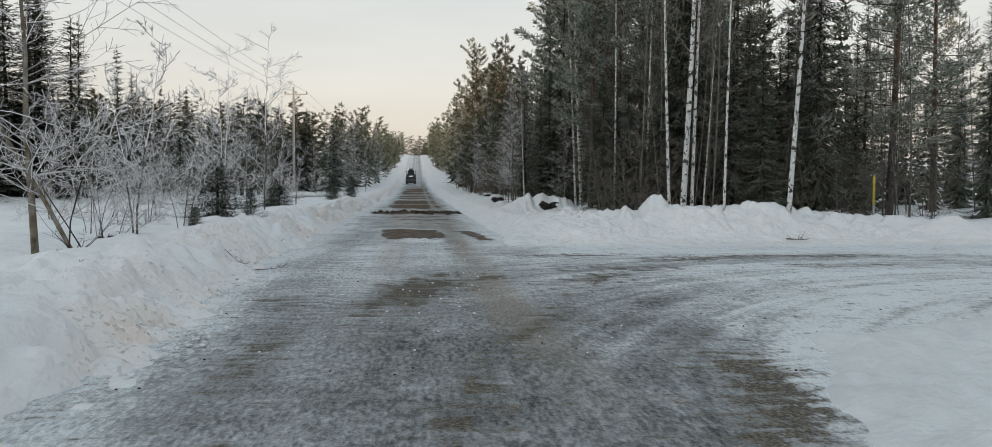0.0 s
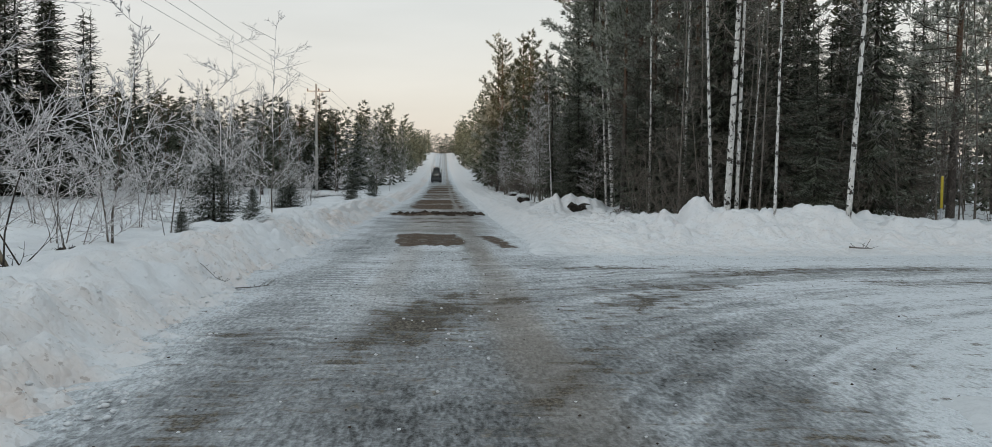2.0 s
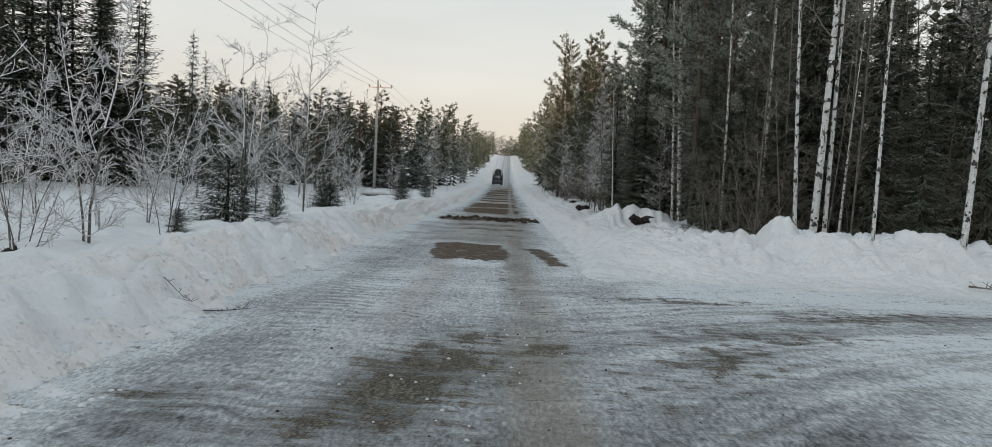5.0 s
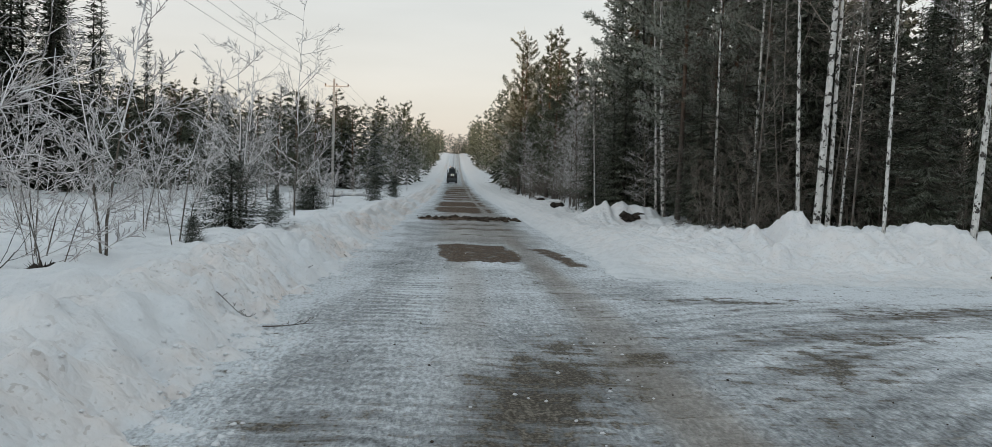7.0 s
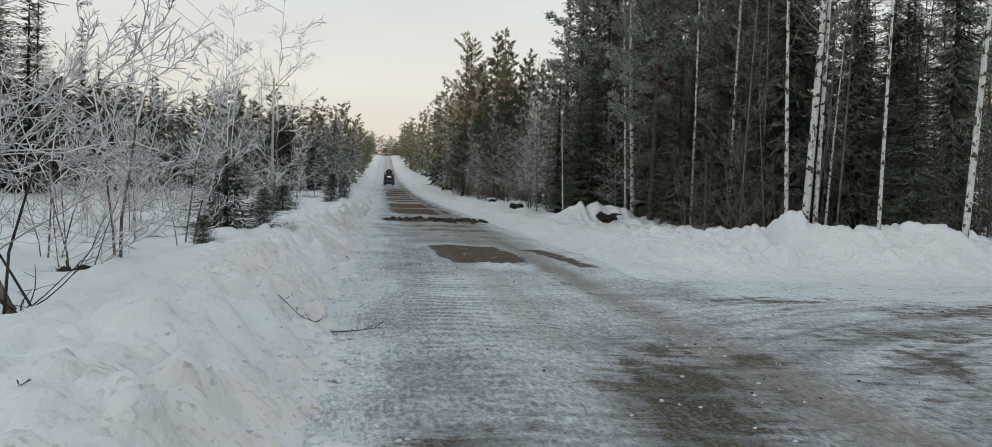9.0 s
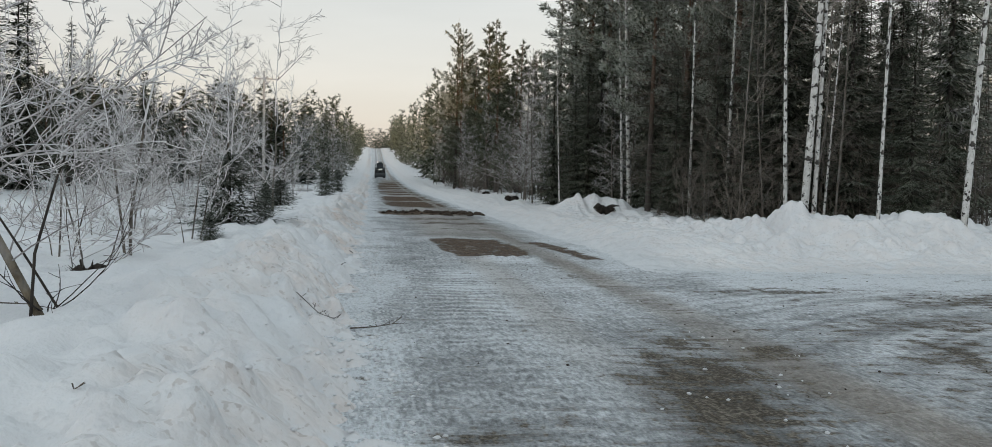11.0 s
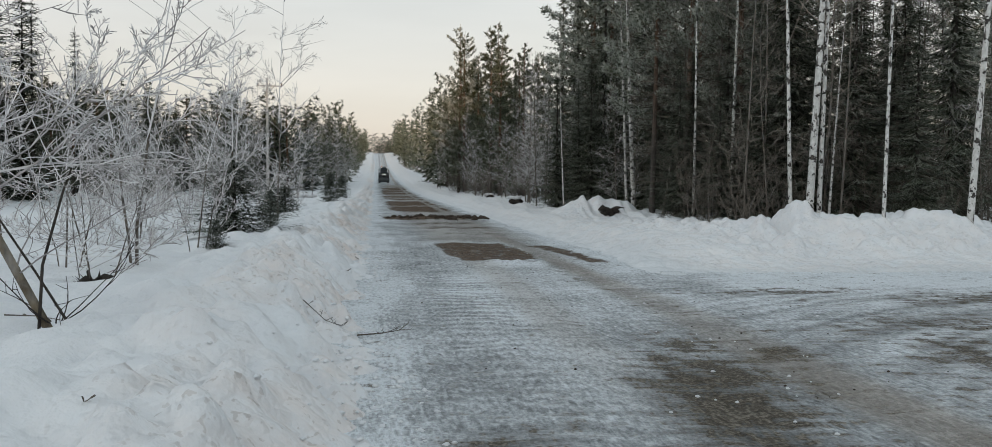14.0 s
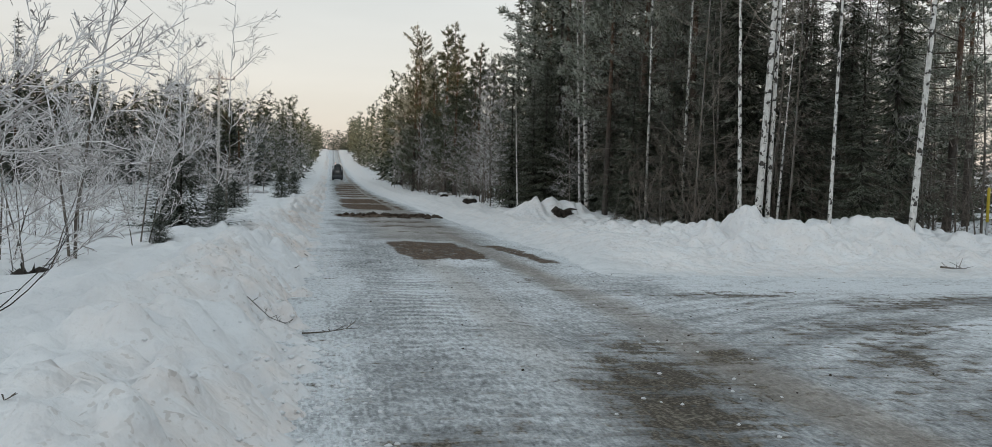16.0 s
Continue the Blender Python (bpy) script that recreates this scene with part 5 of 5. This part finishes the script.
def make_tractor(x, y):
    ob = thing("tractor", "dark farm tractor with lit headlamps driving on the road", "tractor", at=(x, y, float(prof(y)) + 0.03))
    for sx in (-0.95, 0.95):
        wheel(ob, sx, 1.3, 0.88, 0.5)
        wheel(ob, sx * 0.95, -1.25, 0.66, 0.42)
    g = Geo()
    for a, b, w, z0, z1 in ((-1.9, -0.1, 0.78, 0.75, 1.62), (-1.7, 1.6, 0.6, 0.55, 0.85)):
        g.box((0, (a + b) / 2, (z0 + z1) / 2), (w, b - a, z1 - z0))
    g.box((0, -1.0, 1.66), (0.62, 1.6, 0.10))
    part("hood", g, T_BODY, ob)
    g = Geo()
    g.box((0, -1.93, 1.25), (0.62, 0.06, 0.62))
    part("grille", g, T_BLACK, ob)
    g = Geo()
    g.box((0, 0.85, 1.25), (1.5, 1.6, 0.75))
    part("cab_base", g, T_BODY, ob)
    for px, py in ((-0.72, 0.05), (0.72, 0.05), (-0.75, 1.6), (0.75, 1.6)):
        g = Geo()
        g.tube([(px, py, 1.6), (px * 0.95, py + (0.08 if py < 1 else -0.08), 2.62)], [0.05, 0.05], 6, True)
        part("cab_post", g, T_BLACK, ob)
    g = Geo()
    g.box((0, 0.06, 2.1), (1.36, 0.02, 1.0))
    part("windscreen", g, T_GLASS, ob, "dark windscreen glass")
    for sx in (-0.72, 0.72):
        g = Geo()
        g.box((sx, 0.83, 2.1), (0.02, 1.45, 1.0))
        part("side_window", g, T_GLASS, ob)
    g = Geo()
    g.box((0, 0.82, 2.70), (1.55, 1.8, 0.14))
    g.box((0, 0.82, 2.79), (1.3, 1.5, 0.06))
    part("roof", g, T_BODY, ob)
    for sx in (-0.95, 0.95):
        g = Geo()
        for i in range(6):
            a0, a1 = math.pi * i / 6, math.pi * (i + 1) / 6
            k = len(g.v)
            for a in (a0, a1):
                for dx in (-0.28, 0.28):
                    for rr in (0.97, 1.01):
                        g.v.append((sx + dx, 1.3 + math.cos(a) * rr, 0.88 + math.sin(a) * rr))
            g.f += [(k, k + 2, k + 6, k + 4), (k + 1, k + 5, k + 7, k + 3), (k, k + 4, k + 5, k + 1), (k + 2, k + 3, k + 7, k + 6)]
        part("mudguard", g, T_BODY, ob)
    for sx in (-0.22, 0.22):
        g = Geo()
        g.tube([(sx, -1.95, 1.42), (sx, -2.0, 1.42)], [0.08, 0.08], 12, True)
        part("headlamp", g, LAMP, ob, "lit white headlamp")
    for sx in (-0.55, 0.55):
        g = Geo()
        g.tube([(sx, -0.1, 2.70), (sx, -0.16, 2.70)], [0.08, 0.08], 10, True)
        part("work_lamp", g, LAMP, ob, "lit roof work lamp")
    for sx in (-1.0, 1.0):
        g = Geo()
        g.tube([(sx * 0.72, 0.05, 2.3), (sx * 1.1, -0.1, 2.3)], [0.02, 0.02], 5)
        g.box((sx * 1.12, -0.12, 2.15), (0.2, 0.05, 0.34))
        part("mirror", g, T_BLACK, ob)
    g = Geo()
    g.tube([(0.45, -0.35, 1.6), (0.45, -0.35, 2.75)], [0.05, 0.045], 8, True)
    part("exhaust_pipe", g, T_BLACK, ob)
    g = Geo()
    g.tube([(-0.5, 0.9, 2.82), (-0.5, 0.9, 2.95), (-0.5, 0.9, 3.0)], [0.08, 0.08, 0.04], 10, True)
    part("beacon", g, AMBER, ob, "amber warning beacon")
    g = Geo()
    for i in range(7):
        a0, a1 = -0.9 + 0.26 * i, -0.9 + 0.26 * (i + 1)
        k = len(g.v)
        for a in (a0, a1):
            for dx in (-1.25, 1.25):
                for rr in (0.62, 0.65):
                    g.v.append((dx, -2.0 - math.cos(a) * rr * 0.6, 0.5 + math.sin(a) * rr * 0.7))
        g.f += [(k, k + 4, k + 6, k + 2), (k + 1, k + 3, k + 7, k + 5), (k, k + 1, k + 5, k + 4), (k + 2, k + 6, k + 7, k + 3)]
    part("plough_blade", g, T_BODY, ob, "curved snow plough blade")
    ob.scale = (0.74, 0.9, 0.98)
    return ob


make_tractor(-1.65, 152.0)

# ---- leaning dead alder and its broken stems on the verge ----
YELLOW_BARK = bark_material("peeling_yellow_bark", (0.04, 0.033, 0.026), (0.24, 0.195, 0.135), (3.5, 3.5, 1.4), 0.25)
DARK_BARK = bark_material("dark_wet_bark", (0.018, 0.016, 0.015), (0.075, 0.065, 0.056))
rngl = random.Random(77)
lean = thing("leaning_alder", "leaning half-dead alder with peeling yellow-brown bark and broken stems", "tree", at=(-5.02, 12.7, gz(-5.02, 12.7) - 0.06))
g = Geo()
g.tube([(0, 0, -0.1), (-0.42, 0.05, 0.7), (-0.95, 0.1, 1.6), (-1.35, 0.15, 2.5), (-1.6, 0.2, 3.6)], [0.032, 0.028, 0.023, 0.018, 0.010], 9)
part("trunk", g, YELLOW_BARK, lean, smooth=True)
for pts, r in ((((-0.1, -0.05, -0.1), (-0.06, -0.06, 0.45), (0.1, -0.12, 0.95), (0.16, -0.12, 1.12)), 0.012), (((0.14, 0.05, -0.1), (-0.15, 0.05, 0.4), (-0.45, 0.1, 0.85)), 0.010)):
    g = Geo()
    g.tube(pts, [r, r * 0.85, r * 0.7, r * 0.5][: len(pts)], 7, True)
    part("broken_stem", g, DARK_BARK, lean, "dark snapped-off stem", True)
for k in range(7):
    g = Geo()
    a = rngl.uniform(0, 6.3)
    arch(g, (0.05 * math.cos(a), 0.05 * math.sin(a), 0.05), unit(math.cos(a), math.sin(a), rngl.uniform(0.3, 1.2)), rngl.uniform(0.4, 0.9), 0.006, rngl, 1, (1, 3), 0.05, 0.003)
    part("shoot", g, DARK_BARK, lean, "thin dark bare shoot", True)
g = Geo()
for k in range(26):
    s = rngl.uniform(0.15, 1.0)
    p = on_line([(0, 0, -0.1), (-0.42, 0.05, 0.7), (-0.95, 0.1, 1.6), (-1.35, 0.15, 2.5), (-1.6, 0.2, 3.6)], s)
    a = rngl.uniform(0, 6.3)
    arch(g, p, unit(math.cos(a), math.sin(a), rngl.uniform(-0.1, 0.8)), rngl.uniform(0.7, 1.6), 0.008, rngl, 2, (3, 5), 0.06, 0.0042)
part("crown", g, FROST_T, lean, "rime-covered bare twigs")

near = thing("frosted_alder", "yellow-barked alder with a wide rime-covered crown beside the road", "tree", at=(-5.58, 12.75, gz(-5.58, 12.75) - 0.08))
line = [(0, 0, -0.1), (-0.05, 0.02, 0.8), (-0.12, 0.05, 1.7), (-0.1, 0.05, 2.7), (-0.2, 0.1, 4.0), (-0.1, 0.1, 5.4)]
g = Geo()
g.tube(line, [0.052, 0.045, 0.037, 0.028, 0.018, 0.009], 9)
part("trunk", g, YELLOW_BARK, near, smooth=True)
g = Geo()
for k in range(30):
    s = rngl.uniform(0.2, 1.0)
    a = rngl.uniform(0, 6.3)
    arch(g, on_line(line, s), unit(math.cos(a), math.sin(a), rngl.uniform(0.0, 0.8)), rngl.uniform(1.0, 2.3) * (1.25 - 0.7 * s), 0.0105, rngl, 2, (4, 6), 0.06, 0.0045)
part("crown", g, FROST_T, near, "rime-covered bare twigs")

# ---- dark stump and root in the snow heap at the corner ----
STUMP = bark_material("dark_root_wood", (0.012, 0.011, 0.010), (0.06, 0.05, 0.042))
root = thing("root_stump", "dark uprooted stump with broken roots poking from a snow heap", "stump", at=(4.45, 32.35, gz(4.45, 32.35) - 0.06))
g = Geo()
rr = random.Random(4)
for k in range(9):
    g.lump((rr.uniform(-0.35, 0.35), rr.uniform(-0.1, 0.1), rr.uniform(0.1, 0.3)), rr.uniform(0.12, 0.2), rr, 0.9)
part("stump", g, STUMP, root, smooth=True)
for k in range(6):
    a, L = rr.uniform(-0.4, 3.5), rr.uniform(0.25, 0.5)
    g = Geo()
    g.tube([(0, 0, 0.25), (math.cos(a) * L * 0.5, -0.15, 0.3 + math.sin(a) * L * 0.3), (math.cos(a) * L, -0.25, 0.25 + math.sin(a) * L * 0.45)], [0.06, 0.04, 0.012], 6, True)
    part("root", g, STUMP, root, smooth=True)
for x, y, s in ((3.9, 47.5, 0.7), (4.6, 62.0, 0.6)):
    boulder = thing("snowy_stump", "dark stump half buried under a cap of snow", "stump", at=(x, y, gz(x, y)))
    g = Geo()
    for k in range(5):
        g.lump((rr.uniform(-0.3, 0.3) * s, rr.uniform(-0.2, 0.2) * s, 0.15 * s), 0.3 * s, rr, 0.9)
    part("stump", g, STUMP, boulder, smooth=True)
    g = Geo()
    for k in range(5):
        g.lump((rr.uniform(-0.3, 0.3) * s, rr.uniform(-0.1, 0.3) * s, 0.42 * s), 0.33 * s, rr, 0.5)
    part("snow_cap", g, SNOW, boulder, "white cap of snow", True)

# ---- snow-covered low heap under the power line ----
shelf = thing("snow_capped_log_pile", "low heap, dark below, under a thick flat cap of snow", "log pile", at=(-8.2, 62.0, gz(-8.2, 62.0) - 0.62))
# What lies below the snow is unknown; logs are added for its dark underside.
for k in range(7):
    g = Geo()
    zz, yy = 0.16 + 0.24 * (k // 4), -0.5 + 0.3 * (k % 4) + 0.15 * (k // 4)
    g.tube([(-1.2, yy, zz), (1.2, yy + 0.04, zz)], [0.15, 0.14], 9, True)
    part("log", g, STUMP, shelf, smooth=True)
g = Geo()
for k in range(16):
    g.lump((-1.2 + 0.16 * k, rr.uniform(-0.2, 0.2), 0.72), rr.uniform(0.4, 0.5), rr, 0.45)
part("snow_cap", g, SNOW, shelf, "thick white cap of snow", True)

# ---- yellow marker post at the wood's edge ----
YEL = plain("yellow_plastic", (0.40, 0.31, 0.03), 0.6, 0, 0.2)
post = thing("marker_post", "yellow plastic marker post with a dark foot", "post", at=(12.6, 24.0, gz(12.6, 24.0) - 0.1))
g = Geo()
g.tube([(0, 0, 0.55), (0, 0, 1.34), (0, 0, 1.38)], [0.035, 0.035, 0.02], 10, True)
part("post", g, YEL, post, smooth=True)
g = Geo()
g.tube([(0, 0, -0.2), (0, 0, 0.56)], [0.03, 0.03], 10, True)
part("foot", g, STEEL, post, smooth=True)


# ---- sticks on the bank and the road ----
def stick(label, pts, r, seed, kids=3):
    rs = random.Random(seed)
    x0, y0 = pts[0][:2]
    ob = thing("fallen_branch", label, "branch", "fallen branches", at=(x0, y0, 0))
    zs = [float(ground_z(np.array([x]), np.array([y]))[0]) for x, y, _ in pts]
    line = [(x - x0, y - y0, max(z, float(prof(y))) + dz) for (x, y, dz), z in zip(pts, zs)]
    g = Geo()
    g.tube(line, [r * (1 - 0.6 * i / (len(line) - 1)) for i in range(len(line))], 6, True)
    part("stem", g, ALDER_BARK, ob, smooth=True)
    for k in range(kids):
        b = on_line(line, rs.uniform(0.2, 0.95))
        g = Geo()
        sprig(g, b, unit(rs.uniform(-1, 1), rs.uniform(-1, 1), rs.uniform(0.1, 0.7)), rs.uniform(6, 16) * r, r * 0.5, rs, 1, 4, 0.5, (1, 3), 0.0, 0.003)
        part("twig", g, ALDER_BARK, ob)
    return ob


stick("dark crooked branch lying on the snow bank", [(-3.66, 14.75, 0.03), (-3.5, 14.6, 0.05), (-3.3, 14.6, 0.09), (-3.16, 14.5, 0.08), (-3.1, 14.3, 0.04)], 0.006, 1, 8)
stick("thin dark twig lying on the icy road edge", [(-3.0, 14.4, 0.02), (-2.78, 14.42, 0.03), (-2.55, 14.5, 0.05)], 0.008, 2, 7)
stick("small dark twig stuck in the snow bank", [(-4.0, 10.08, 0.0), (-3.985, 10.1, 0.02), (-3.95, 10.12, 0.03)], 0.003, 3, 2)
stick("thin bent twig on the snow", [(-5.6, 13.3, 0.03), (-5.3, 13.1, 0.06), (-5.0, 12.9, 0.02)], 0.006, 4, 1)
stick("dark branch on the snow bank", [(8.3, 20.2, 0.03), (8.5, 20.05, 0.08), (8.75, 20.1, 0.05)], 0.02, 5, 5)
stick("short dark twig on the snow bank", [(-3.35, 18.6, 0.05), (-3.2, 18.3, 0.03)], 0.012, 6, 1)
stick("short dark twig on the snow bank", [(-3.3, 22.5, 0.05), (-3.15, 22.1, 0.03)], 0.014, 7, 1)

# dark hole under the verge shrub, its darkness built from dark tuft and lumps
hollow = thing("dark_tussock", "dark tuft and lumps filling out a dark hole in the snow", "tussock", at=(-5.62, 15.42, gz(-5.62, 15.42) - 0.10))
g = Geo()
for k in range(70):
    a = rr.uniform(0, 6.3)
    g.blade((math.cos(a) * 0.1 * rr.random(), math.sin(a) * 0.1 * rr.random(), 0), unit(math.cos(a), math.sin(a), rr.uniform(0.2, 1.2)), unit(-math.sin(a), math.cos(a), 0), rr.uniform(0.12, 0.28), 0.03)
part("tuft", g, STUMP, hollow)
g = Geo()
for k in range(7):
    g.lump((rr.uniform(-0.12, 0.12), rr.uniform(-0.1, 0.1), rr.uniform(-0.03, 0.08)), rr.uniform(0.08, 0.13), rr, 0.8)
part("root_mound", g, STUMP, hollow, "dark lumps that blacken the hole", True)


# ---- loose clods, lumps and gravel ----
def rubble(name, label, category, mat, n, seed, place):
    g, r = Geo(), random.Random(seed)
    for k in range(n):
        x, y, z, s = place(r)
        g.lump((x, y, z), s, r, 0.7)
    return tagged(new(name, g.mesh(name, mat, True)), label, category, kind="stuff")


def bank_lump(r):
    y = 8 + 24 * r.random() ** 1.2
    x = float(left_edge(y)) - abs(r.gauss(0.05, 0.4)) + 0.3 * r.random()
    s = r.choice((0.01, 0.012, 0.016, 0.02, 0.03)) * r.uniform(0.8, 1.2)
    return x, y, max(float(ground_z(np.array([x]), np.array([y]))[0]), 0.0) - 0.15 * s, s


def road_crumb(r):
    k = r.random()
    y = r.uniform(7.5, 24)
    x = r.uniform(-2.6, 2.8)
    if k < 0.35:
        x, y = r.gauss(-0.2, 0.8), r.gauss(12.3, 1.6)
    elif k < 0.5:
        x, y = r.uniform(-1.2, 0.2), r.gauss(21.5, 0.35)
    return x, y, float(road_z(np.array([x]), np.array([y]))[0]) + 0.004, r.uniform(0.006, 0.02)


def stone(r):
    y = 6.5 + 22 * r.random() ** 1.3
    x = r.uniform(-2.6, 5.5)
    return x, y, float(road_z(np.array([x]), np.array([y]))[0]) + 0.004, r.choice((0.006, 0.008, 0.01, 0.014))


def clod(r):
    x, y = min(1.4, max(-2.7, r.gauss(0.0, 1.1))), r.gauss(40.2, 0.75)
    return x, y, float(road_z(np.array([x]), np.array([y]))[0]) + 0.01, 0.025 + 0.13 * r.random() ** 2.5


CLOD = plain("dark_wet_soil", (0.05, 0.036, 0.026), 0.9, 0, 0.5, 20)
rubble("snow_lumps", "crumbled lumps of ploughed snow along the bank foot", "snow", SNOW, 1100, 51, bank_lump)
rubble("snow_crumbs", "loose crumbs of snow and ice on the road", "snow", SNOW, 95, 52, road_crumb)
rubble("gravel", "scattered dark stones on the icy road", "gravel", CLOD, 220, 53, stone)
rubble("soil_clods", "row of dark soil clods across the road", "soil", CLOD, 170, 54, clod)
